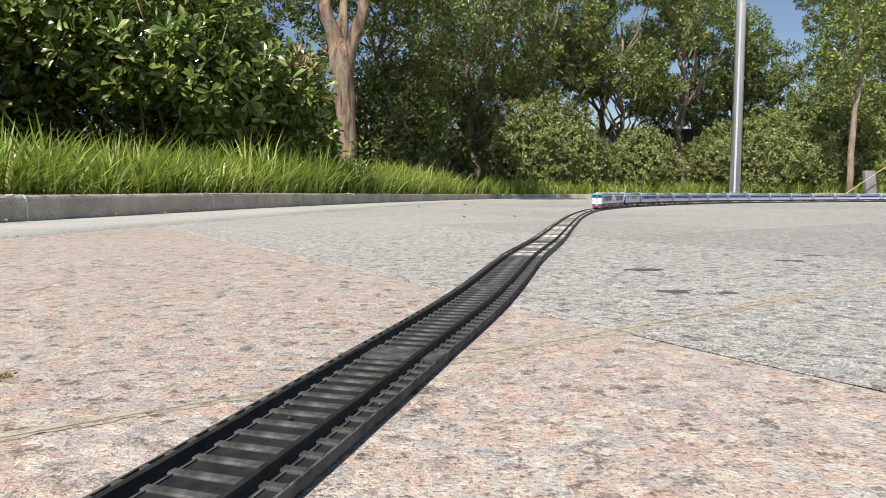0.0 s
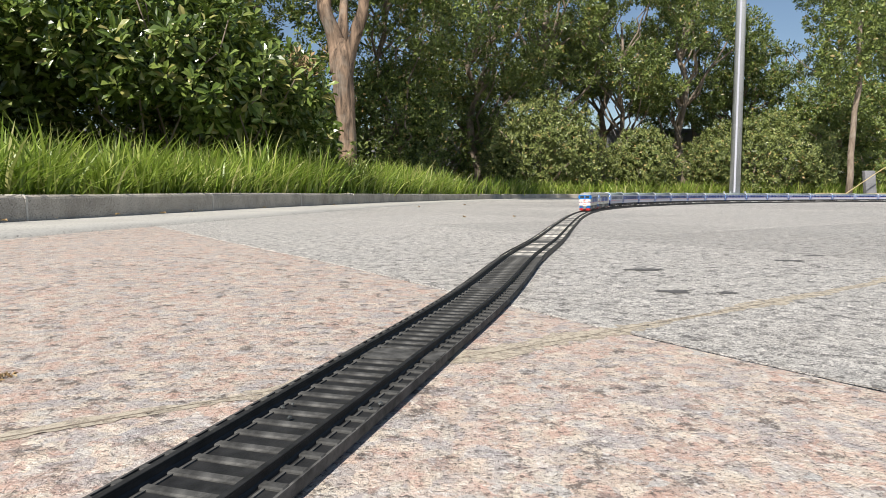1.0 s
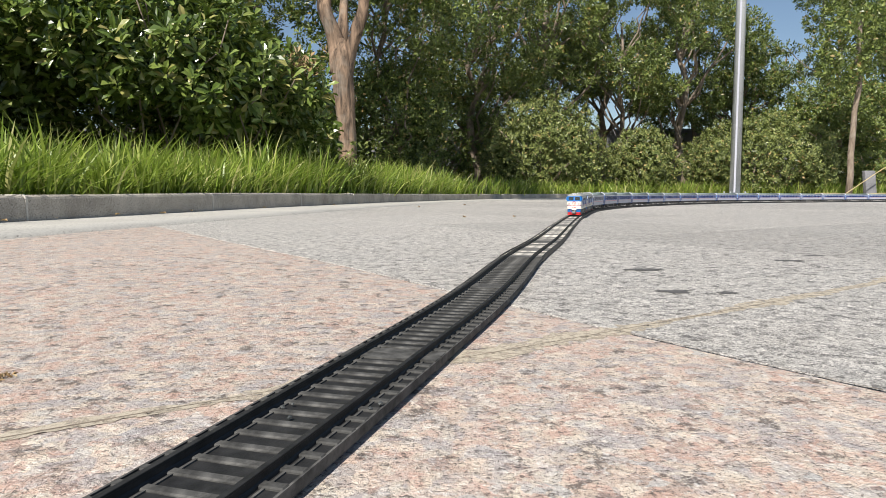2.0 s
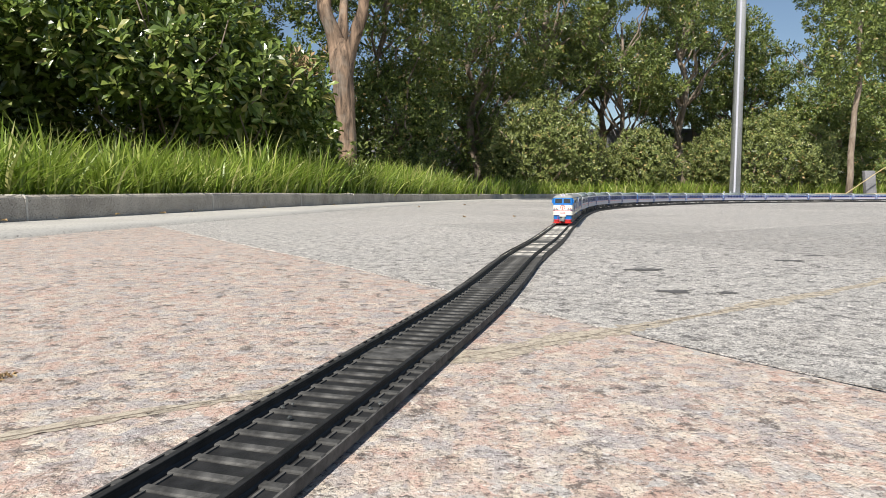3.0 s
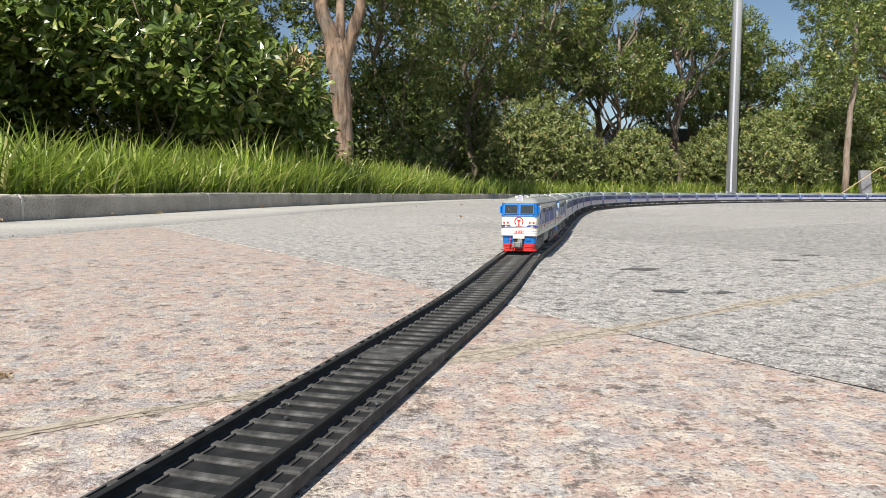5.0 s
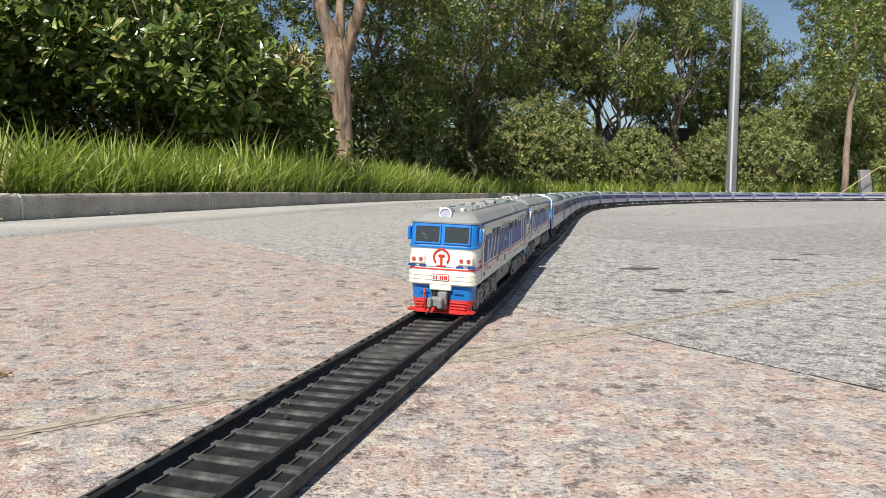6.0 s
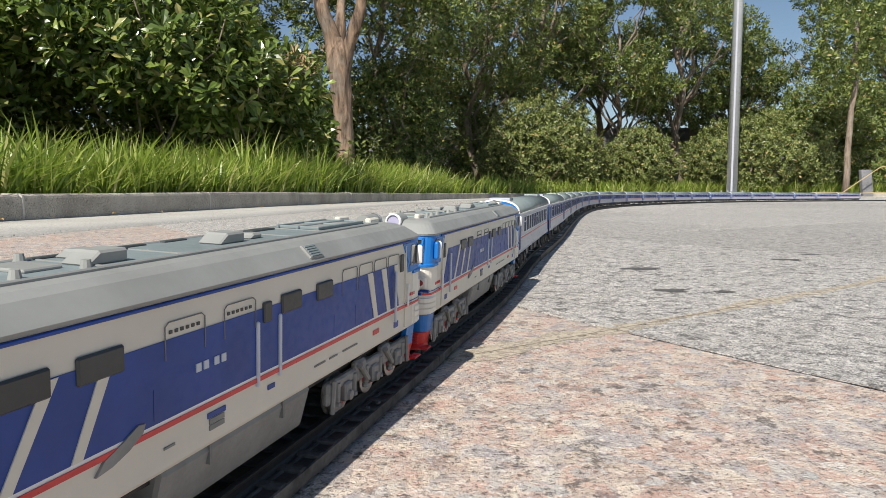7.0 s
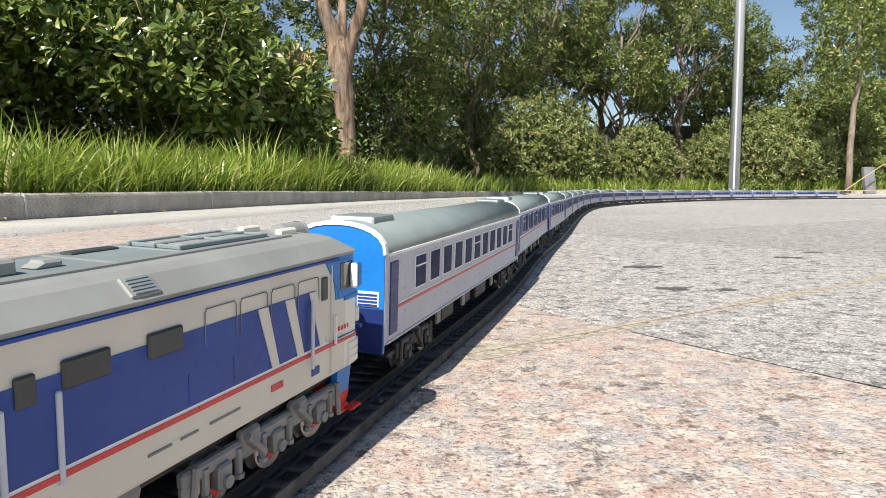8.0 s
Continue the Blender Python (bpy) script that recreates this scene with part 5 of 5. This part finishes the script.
def loco_side(ob, y):
    A, B = LOCO_A, LOCO_B
    p0, p1 = y * (B - 0.0002), y * (B + 0.00025)
    q1 = y * (B + 0.0005)
    r1 = y * (B + 0.0008)
    # the long blue field with raked ends
    plate("blue_panel", ob, NAVY, [(-0.0935, 0.0275), (0.0935, 0.0275), (0.0860, 0.0432), (-0.0880, 0.0432)], p0, p1, "deep blue printed side panel")
    bx("waist_line", ob, REDLINE, -0.1, 0.1, *sorted((p0, q1)), 0.0257, 0.0268)
    bx("waist_line", ob, WHITE, -0.1, 0.1, *sorted((p0, p1)), 0.0268, 0.0275)
    bx("eaves_line", ob, NAVY, -0.1, 0.1, *sorted((p0, r1)), 0.0501, 0.0508, 0.0002)
    for k in range(3):
        xb, xt = 0.0745 - k * 0.0125, 0.0650 - k * 0.0113
        plate("raked_bar", ob, CREAMSHADE, [(xb - 0.0011, 0.0276), (xb + 0.0011, 0.0276), (xt + 0.0013, 0.0431), (xt - 0.0013, 0.0431)], p0, q1)
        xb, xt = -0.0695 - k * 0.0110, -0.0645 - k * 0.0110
        plate("raked_bar", ob, CREAMSHADE, [(xb - 0.0014, 0.0276), (xb + 0.0014, 0.0276), (xt + 0.0019, 0.0431), (xt - 0.0019, 0.0431)], p0, q1)
    for x in (-0.0500, -0.0615, -0.0730, -0.0845):
        hoop = []
        for a in range(9):
            w = radians(180 * a / 8)
            hoop.append((x + 0.0050 * max(-1, min(1, 1.25 * math.cos(w))), y * (B + 0.0003), 0.0446 + 0.0022 * min(1, 1.6 * math.sin(w))))
        hoop = [(hoop[0][0], hoop[0][1], 0.0390)] + hoop + [(hoop[-1][0], hoop[-1][1], 0.0390)]
        pipe("door_hoop", hoop, [0.00014] * len(hoop), TANKG, ob, 5)
    for s in (1, -1):
        bx("cab_vent", ob, DARKG, *sorted((s * 0.0912, s * 0.0942)), *sorted((p0, q1)), 0.0396, 0.0462, 0.0003)
        bx("door_seam", ob, CREAMSHADE, *sorted((s * 0.0960, s * 0.0965)), *sorted((p0, q1)), 0.0180, 0.0490)
        bx("chevron", ob, NAVY, *sorted((s * 0.0862, s * 0.0900)), *sorted((p0, p1)), 0.0198, 0.0220)
        bx("red_badge", ob, REDLINE, *sorted((s * 0.0680, s * 0.0728)), *sorted((p0, p1)), 0.0214, 0.0230)
        bm = bmesh.new()
        tube(bm, (s * 0.0850, y * (B + 0.0012), 0.0225), (s * 0.0850, y * (B + 0.0012), 0.0410), 0.0005, None, 8)
        part("door_handrail", bm, PALEBAR, ob)
    for x, w in ((0.0590, 0.0105), (0.0440, 0.0100), (-0.0165, 0.0095), (-0.0340, 0.0090)):
        bx("side_window", ob, DARKG, x - w / 2, x + w / 2, *sorted((p0, r1)), 0.0402, 0.0452, 0.0004, "dark side window")
    for x in (0.0230, 0.0050):
        hoop = [(x - 0.0058, y * (B + 0.0003), 0.0392), (x - 0.0058, y * (B + 0.0003), 0.0458), (x - 0.0048, y * (B + 0.0003), 0.0466), (x + 0.0048, y * (B + 0.0003), 0.0466),
                (x + 0.0058, y * (B + 0.0003), 0.0458), (x + 0.0058, y * (B + 0.0003), 0.0392)]
        h = pipe("grille_frame", hoop, [0.00014] * 6, TANKG, ob, 5)
        for k in range(6):
            bx("grille_hole", h, DARKG, x - 0.0043 + k * 0.0016, x - 0.0035 + k * 0.0016, *sorted((p0, p1)), 0.0442, 0.0449)
    bx("side_window", ob, DARKG, -0.0072, -0.0038, *sorted((p0, r1)), 0.0396, 0.0446, 0.0003)
    for x in (-0.0015, -0.0110):
        bx("grab_post", ob, PALEBAR, x - 0.0005, x + 0.0005, *sorted((p0, y * (B + 0.0009))), 0.0245, 0.0405, 0.0003, "pale vertical handrail")
    for k in range(4):
        bx("print_bar", ob, PALEBAR, 0.0105 + k * 0.0024 + (0.001 if k > 1 else 0), 0.0120 + k * 0.0024 + (0.001 if k > 1 else 0), *sorted((p0, q1)), 0.0344, 0.0362)
    for x, w, z in ((-0.0075, 0.0030, 0.0228), (0.0135, 0.0060, 0.0236), (0.0135, 0.0050, 0.0222), (0.0135, 0.0050, 0.0208)):
        bx("print_bar", ob, NAVY if z > 0.0225 else TANKG, x - w / 2, x + w / 2, *sorted((p0, p1)), z - 0.0006, z + 0.0006)
    for x, w in ((-0.0510, 0.010), (-0.0400, 0.005), (-0.0320, 0.006), (0.0280, 0.003)):
        bx("print_bar", ob, TANKG, x - w / 2, x + w / 2, *sorted((p0, p1)), 0.0214, 0.0219)
    plate("scuff", ob, TANKP, [(0.0460, 0.0233), (0.0440, 0.0256), (0.0405, 0.0270), (0.0362, 0.0291), (0.0345, 0.0288), (0.0352, 0.0272), (0.0385, 0.0252), (0.0425, 0.0238)], p0, y * (B + 0.0006), "scuffed grey-brown patch")
    for x in (-0.054, -0.067, -0.040, 0.032):
        bx("panel_seam", ob, NAVY, x - 0.00012, x + 0.00012, *sorted((p0, y * (B + 0.00035))), 0.0282, 0.0345)
    # louvre on the roof's shoulder
    lv = new("roof_louvre")
    lv.parent = ob
    lv.matrix_basis = Matrix.Translation((-0.030, y * (B - 0.0017), 0.0540)) @ pose(0, 0, 0, -y * 44, 0, 0)
    bx("louvre_frame", lv, ROOFG, -0.0036, 0.0036, -0.0024, 0.0024, -0.0006, 0.0005, 0.0003)
    for k in range(5):
        bx("slat", lv, DECKG, -0.0026, 0.0026, -0.0018 + k * 0.0008, -0.0013 + k * 0.0008, 0.0004, 0.0008)


def build_locomotive():
    A, B, R = LOCO_A, LOCO_B, LOCO_R
    ob = thing("locomotive", "cream and blue toy diesel locomotive with grey roof on track", "toy locomotive", group="locomotives")
    # body in the shade-darkened cream; the sunlit cab fronts get the full cream
    vf("body", loft([(0.0168, A - 0.0006, B - 0.0004, R), (0.0176, A, B, R), (0.0385, A, B, R), (0.0513, A - 0.0022, B, R)]), CREAMSHADE, ob)
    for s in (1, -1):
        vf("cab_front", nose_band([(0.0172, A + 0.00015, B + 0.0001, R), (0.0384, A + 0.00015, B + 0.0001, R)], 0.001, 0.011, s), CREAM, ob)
    vf("roof", loft([(0.0510, A - 0.0014, B + 0.0004, R), (0.0518, A - 0.0012, B + 0.0006, R), (0.0523, A - 0.0018, B + 0.0001, R), (0.0556, A - 0.0075, B - 0.0034, R), (0.0567, A - 0.0110, B - 0.0058, R - 0.001), (0.0572, A - 0.0165, B - 0.0086, R - 0.002)]), ROOFG, ob, "grey moulded roof with creased slopes")
    deck = bx("roof_deck", ob, DECKG, -0.090, 0.090, -0.0098, 0.0098, 0.0564, 0.0576, 0.0004, "blue-grey raised roof deck")
    for s in (1, -1):
        bm = bmesh.new()
        box(bm, -0.090, 0.090, *sorted((s * 0.0098, s * 0.0106)), 0.0563, 0.0579, 0.0003)
        part("gutter_rail", bm, ROOFG, deck)
    for x, w, l, mat in ((0.076, 0.006, 0.009, ROOFG), (0.058, 0.006, 0.010, DECKG), (0.042, 0.005, 0.008, ROOFG), (-0.060, 0.006, 0.010, ROOFG), (-0.074, 0.006, 0.009, ROOFG)):
        bx("roof_hatch", deck, mat, x - l / 2, x + l / 2, -w, w, 0.0574, 0.0583, 0.0003)
    for x, y, sz in ((0.030, 0.004, 0.0045), (0.026, -0.005, 0.003), (-0.010, 0.003, 0.0045), (-0.022, 0.003, 0.0026), (0.055, -0.006, 0.0025)):
        bm = bmesh.new()
        sz *= 0.75
        box(bm, x - sz * 1.5, x + sz * 1.5, y - sz, y + sz, 0.0574, 0.0574 + sz * 0.85, 0.0005)
        for v in bm.verts:
            if v.co.z > 0.0585 and v.co.x > x:
                v.co.x -= sz * 0.8
        part("roof_vent", bm, ROOFG, deck)
    for x in (0.084, 0.033, 0.012, -0.032, -0.050, -0.084):
        bx("deck_seam", deck, ROOFG, x - 0.0003, x + 0.0003, -0.0096, 0.0096, 0.0574, 0.0578)
    for x in (0.067, 0.018, -0.041):
        bx("deck_grille", deck, DARKG, x - 0.006, x + 0.006, -0.0086, -0.0052, 0.0574, 0.0581, 0.0002)
    # a long grating with a pale rim, and rows of small caps
    gr = bx("roof_grating", deck, TANKG, -0.082, -0.052, -0.0070, 0.0070, 0.0574, 0.0582, 0.0003, "grey grating with a pale rim")
    for y in (-0.0072, 0.0, 0.0072):
        bx("grating_rim", gr, DECKG, -0.083, -0.051, y - 0.0005, y + 0.0005, 0.0576, 0.0587, 0.0002)
    for x in (-0.0828, -0.0675, -0.0522):
        bx("grating_rim", gr, DECKG, x - 0.0005, x + 0.0005, -0.0072, 0.0072, 0.0576, 0.0586, 0.0002)
    for x in (0.0865, 0.0795, 0.0700, 0.0500, 0.0360):
        for y in (-0.0082, 0.0082):
            bm = bmesh.new()
            tube(bm, (x, y, 0.0570), (x, y, 0.0592), 0.0013, 0.0008, 10)
            part("roof_cap", bm, ROOFG, deck)
    for x in (0.048, 0.030, 0.008, -0.006):
        bx("dark_pad", deck, DARKG, x - 0.004, x + 0.004, -0.0092, -0.0074, 0.0574, 0.0580, 0.0002)
    for s in (1, -1):
        loco_nose(ob, s)
        loco_side(ob, s)
        bogie(ob, s * 0.072, 3, 0.0205, 0.0165, FRAMEG, 0.0062, 0.0325)
    bx("underframe", ob, BLACKU, -0.110, 0.110, -0.0150, 0.0150, 0.0135, 0.0172)
    bm = bmesh.new()
    box(bm, -0.0290, 0.0290, -0.0180, 0.0180, 0.0042, 0.0166, 0.0015, 2)
    for v in bm.verts:
        if v.co.z < 0.008:
            v.co.y *= 0.86
    tank = part("fuel_tank", bm, TANKP, ob, "pale grey sloped fuel tank")
    for x in (-0.0145, 0.0145):
        bx("tank_strap", tank, TANKG, x - 0.0004, x + 0.0004, -0.0183, 0.0183, 0.0120, 0.0164)
    ob.scale = (1, 0.97, 0.975)
    return ob


COACH_A, COACH_B = 0.1375, 0.0185


def arch(b, z0, h, n=12):
    """Half of a coach's cross-section over the eaves."""
    return [(b * math.cos(math.pi * k / n), z0 + h * math.sin(math.pi * k / n)**0.8) for k in range(n + 1)]


def extrude_x(sec, xs):
    """A cross-section (y, z), closed, at several x with their own insets."""
    v, f = [], []
    m = len(sec)
    for x, k in xs:
        v += [(x, yy * k, zz) for yy, zz in sec]
    for i in range(len(xs) - 1):
        for q in range(m):
            j = (q + 1) % m
            f.append((i * m + q, i * m + j, (i + 1) * m + j, (i + 1) * m + q))
    f += [tuple(range(m)), tuple(range(len(xs) * m - 1, (len(xs) - 1) * m - 1, -1))]
    return v, f


def build_coach(banded):
    A, B = COACH_A, COACH_B
    ob = thing("passenger_coach", "silver toy passenger coach with " + ("blue window band" if banded else "white-framed windows") + " and arched grey roof", "toy coach", group="passenger coaches")
    sec = [(B, 0.0150), (B, 0.0475), (-B, 0.0475), (-B, 0.0150)]
    vf("body", extrude_x(sec, [(-A, 1), (A, 1)]), SILVER, ob)
    top = arch(B + 0.0003, 0.0473, 0.0105)
    vf("roof", extrude_x(top, [(-A + 0.0012, 1), (A - 0.0012, 1)]), COACHROOF, ob, "green-grey arched roof", True)
    for s in (1, -1):
        endsec = [(B - 0.0002, 0.0120)] + arch(B - 0.0002, 0.0472, 0.0100) + [(-B + 0.0002, 0.0120)]
        vf("end_wall", extrude_x(endsec, sorted([(s * (A - 0.0010), 1), (s * (A + 0.0006), 1)])), SKYBLUE, ob, "bright blue end wall")
        rim = arch(B + 0.0006, 0.0473, 0.0109)
        inner = arch(B - 0.0004, 0.0469, 0.0099)
        v, f = [], []
        n = len(rim)
        for x in (A - 0.0014, A + 0.0010):
            v += [(s * x, yy, zz) for yy, zz in rim] + [(s * x, yy, zz) for yy, zz in inner]
        for k in range(n - 1):
            f += [(k, k + 1, 2 * n + k + 1, 2 * n + k), (n + k + 1, n + k, 3 * n + k, 3 * n + k + 1), (k + 1, k, n + k, n + k + 1), (2 * n + k, 2 * n + k + 1, 3 * n + k + 1, 3 * n + k)]
        vf("roof_rim", (v, f), WHITE, ob, "white roof rim")
        # dark sheet that stands in for the shade on the lower end wall
        bx("end_shade", ob, DARKNAVY, *sorted((s * (A + 0.0003), s * (A + 0.0010))), -B + 0.0003, B - 0.0003, 0.0122, 0.0280, 0.0002, "dark blue lower end panel")
        gw = bx("gangway", ob, DARKNAVY, *sorted((s * (A - 0.001), s * (A + 0.0030))), -0.0065, 0.0065, 0.0130, 0.0440, 0.0008, "dark blue gangway connection")
        bx("gangway_door", gw, BLACKU, *sorted((s * (A + 0.002), s * (A + 0.0034))), -0.0048, 0.0048, 0.0140, 0.0415, 0.0005)
        for y in (1, -1):
            pl = bx("end_plate", ob, WHITE, *sorted((s * (A + 0.0004), s * (A + 0.0011))), *sorted((y * 0.0080, y * 0.0165)), 0.0285, 0.0340, 0.0002, "white printed data panel")
            for k in range(4):
                bx("print_bar", pl, NAVY, *sorted((s * (A + 0.0008), s * (A + 0.0014))), *sorted((y * 0.0085, y * 0.0160)), 0.0290 + k * 0.0012, 0.0296 + k * 0.0012)
            bx("end_door", ob, DARKNAVY, *sorted((s * (A - 0.0125), s * (A - 0.0045))), *sorted((y * (B - 0.0005), y * (B + 0.0005))), 0.0175, 0.0440, 0.0003, "dark blue side door")
            bx("door_post", ob, SILVER, *sorted((s * (A - 0.0040), s * (A - 0.0034))), *sorted((y * (B - 0.0003), y * (B + 0.0001))), 0.0150, 0.0460)
            bx("step", ob, BLACKU, *sorted((s * (A - 0.0125), s * (A - 0.0050))), *sorted((y * (B - 0.004), y * (B - 0.0005))), 0.0090, 0.0105, 0.0003)
        ac = bx("roof_unit", ob, COACHROOF, *sorted((s * (A - 0.034), s * (A - 0.012))), -0.0085, 0.0085, 0.0555, 0.0592, 0.0012, "roof ventilator unit", 2)
        bx("unit_cap", ac, SILVER, *sorted((s * (A - 0.0125), s * (A - 0.0105))), -0.0090, 0.0090, 0.0555, 0.0590, 0.0006)
        bogie(ob, s * 0.098, 2, 0.0255, 0.0160, COACHBOGIE, 0.0052, 0.0215)
        coupler(ob, A - 0.0045, s, BLACKU)
    for y in (1, -1):
        yi, yo = y * (B - 0.0003), y * (B + 0.0004)
        bx("waist_line", ob, REDLINE, -A + 0.014, A - 0.014, *sorted((yi, y * (B + 0.0003))), 0.0262, 0.0272)
        bx("waist_line", ob, WHITE, -A + 0.014, A - 0.014, *sorted((yi, y * (B + 0.0002))), 0.0275, 0.0281)
        bx("eaves_line", ob, WHITE, -A + 0.002, A - 0.002, *sorted((yi, y * (B + 0.0007))), 0.0462, 0.0474, 0.0002)
        bx("sill_rail", ob, SILVER, -A + 0.002, A - 0.002, *sorted((yi, y * (B + 0.0004))), 0.0148, 0.0156)
        if banded:
            bx("window_band", ob, NAVY, -A + 0.016, A - 0.016, *sorted((yi, y * (B + 0.0002))), 0.0290, 0.0445)
        num = 11
        for k in range(num):
            x = (k - (num - 1) / 2) * 0.0198
            w = 0.0062
            fr = bx("window", ob, NAVY if banded and k % 2 else WHITE, x - w - 0.0007, x + w + 0.0004, *sorted((yi, yo)), 0.0301, 0.0437, 0.0002, "white framed window")
            bx("pane", fr, GLASSB, x - w, x + w, *sorted((yi, y * (B + 0.0006))), 0.0308, 0.0430)
            if k in (0, 5, 10):
                bx("bar", fr, WHITE, x - w, x + w, *sorted((yi, y * (B + 0.0009))), 0.0390, 0.0396)
    bx("underframe", ob, BLACKU, -A + 0.004, A - 0.004, -0.0150, 0.0150, 0.0120, 0.0151)
    for x0, x1, z in ((-0.045, -0.018, 0.0045), (-0.005, 0.008, 0.0060), (0.030, 0.052, 0.0050)):
        bx("equipment_box", ob, BLACKU, x0, x1, -0.0145, 0.0145, z, 0.0130, 0.0008)
    for x in (0.062, 0.016, -0.055):
        for y in (1, -1):
            bx("data_plate", ob, COUPG, x - 0.0028, x + 0.0028, *sorted((y * 0.0150, y * 0.0163)), 0.0070, 0.0140, 0.0003)
    ob.scale = (1, 0.95, 0.985)
    return ob


# where the train's front stands on the track, in seconds and metres
RUN = [(0, 2.942), (0.5, 2.80), (1.0, 2.622), (1.5, 2.433), (2.8, 1.845), (3.0, 1.75), (3.5, 1.57), (4.0, 1.412), (4.5, 1.28), (4.7, 1.224), (6.0, 0.797), (6.2, 0.740),
       (6.5, 0.656), (6.8, 0.548), (7.0, 0.475), (7.2, 0.416), (7.3, 0.392), (7.5, 0.335), (7.7, 0.268), (7.8, 0.2275), (8.0, 0.1695)]


def run_at(t):
    c = np.array(RUN)
    m = np.gradient(c[:, 1], c[:, 0])
    i = int(np.clip(np.searchsorted(c[:, 0], t, side='right') - 1, 0, len(c) - 2))
    h = c[i + 1, 0] - c[i, 0]
    u = (t - c[i, 0]) / h
    return (2 * u**3 - 3 * u**2 + 1) * c[i, 1] + (u**3 - 2 * u**2 + u) * h * m[i] + (-2 * u**3 + 3 * u**2) * c[i + 1, 1] + (u**3 - u**2) * h * m[i + 1]


def car_pose(s_mid, half):
    a, b = on_track(s_mid - half), on_track(s_mid + half)
    d = (a - b).normalized()
    left = Vector((-d.y, d.x, 0)).normalized()
    # the near end of the track lies slightly canted
    cant = LEAN * min(1.0, max(0.0, (1.3 - s_mid) / 0.4))
    left = left * math.cos(cant) - d.cross(left) * math.sin(cant)
    up = d.cross(left)
    m = Matrix((d, left, up)).transposed().to_4x4()
    m.translation = (a + b) / 2
    return m


COACHES = 21
LEAN = radians(2.2)


def build_train():
    cars = []
    loco = build_locomotive()
    cars.append((loco, LOCO_PITCH / 2, 0.072))
    cars.append((copy_thing(loco, Matrix()), LOCO_PITCH * 1.5, 0.072))
    coach = build_coach(False)
    banded = build_coach(True)
    for k in range(COACHES):
        c = coach if k == 0 else banded if k == 1 else copy_thing(banded, Matrix())
        cars.append((c, LOCO_PITCH * 2 + 0.0145 + COACH_PITCH * (k + 0.5), 0.098))
    return cars


def motions():
    times = [k * 0.1 for k in range(81)]
    for car, back, half in CARS:
        walk(car, [(t, car_pose(run_at(t) - LOCO_FRONT + back, half)) for t in times])


LOCO_FRONT = 0.004

build_ground()
build_kerb()
build_stains()
build_grass()
build_planting()
build_far_wall()
build_street_post()
build_garden_corner()
build_litter()
CARS = build_train()
build_track()
build_grit()
build_paving()
motions()
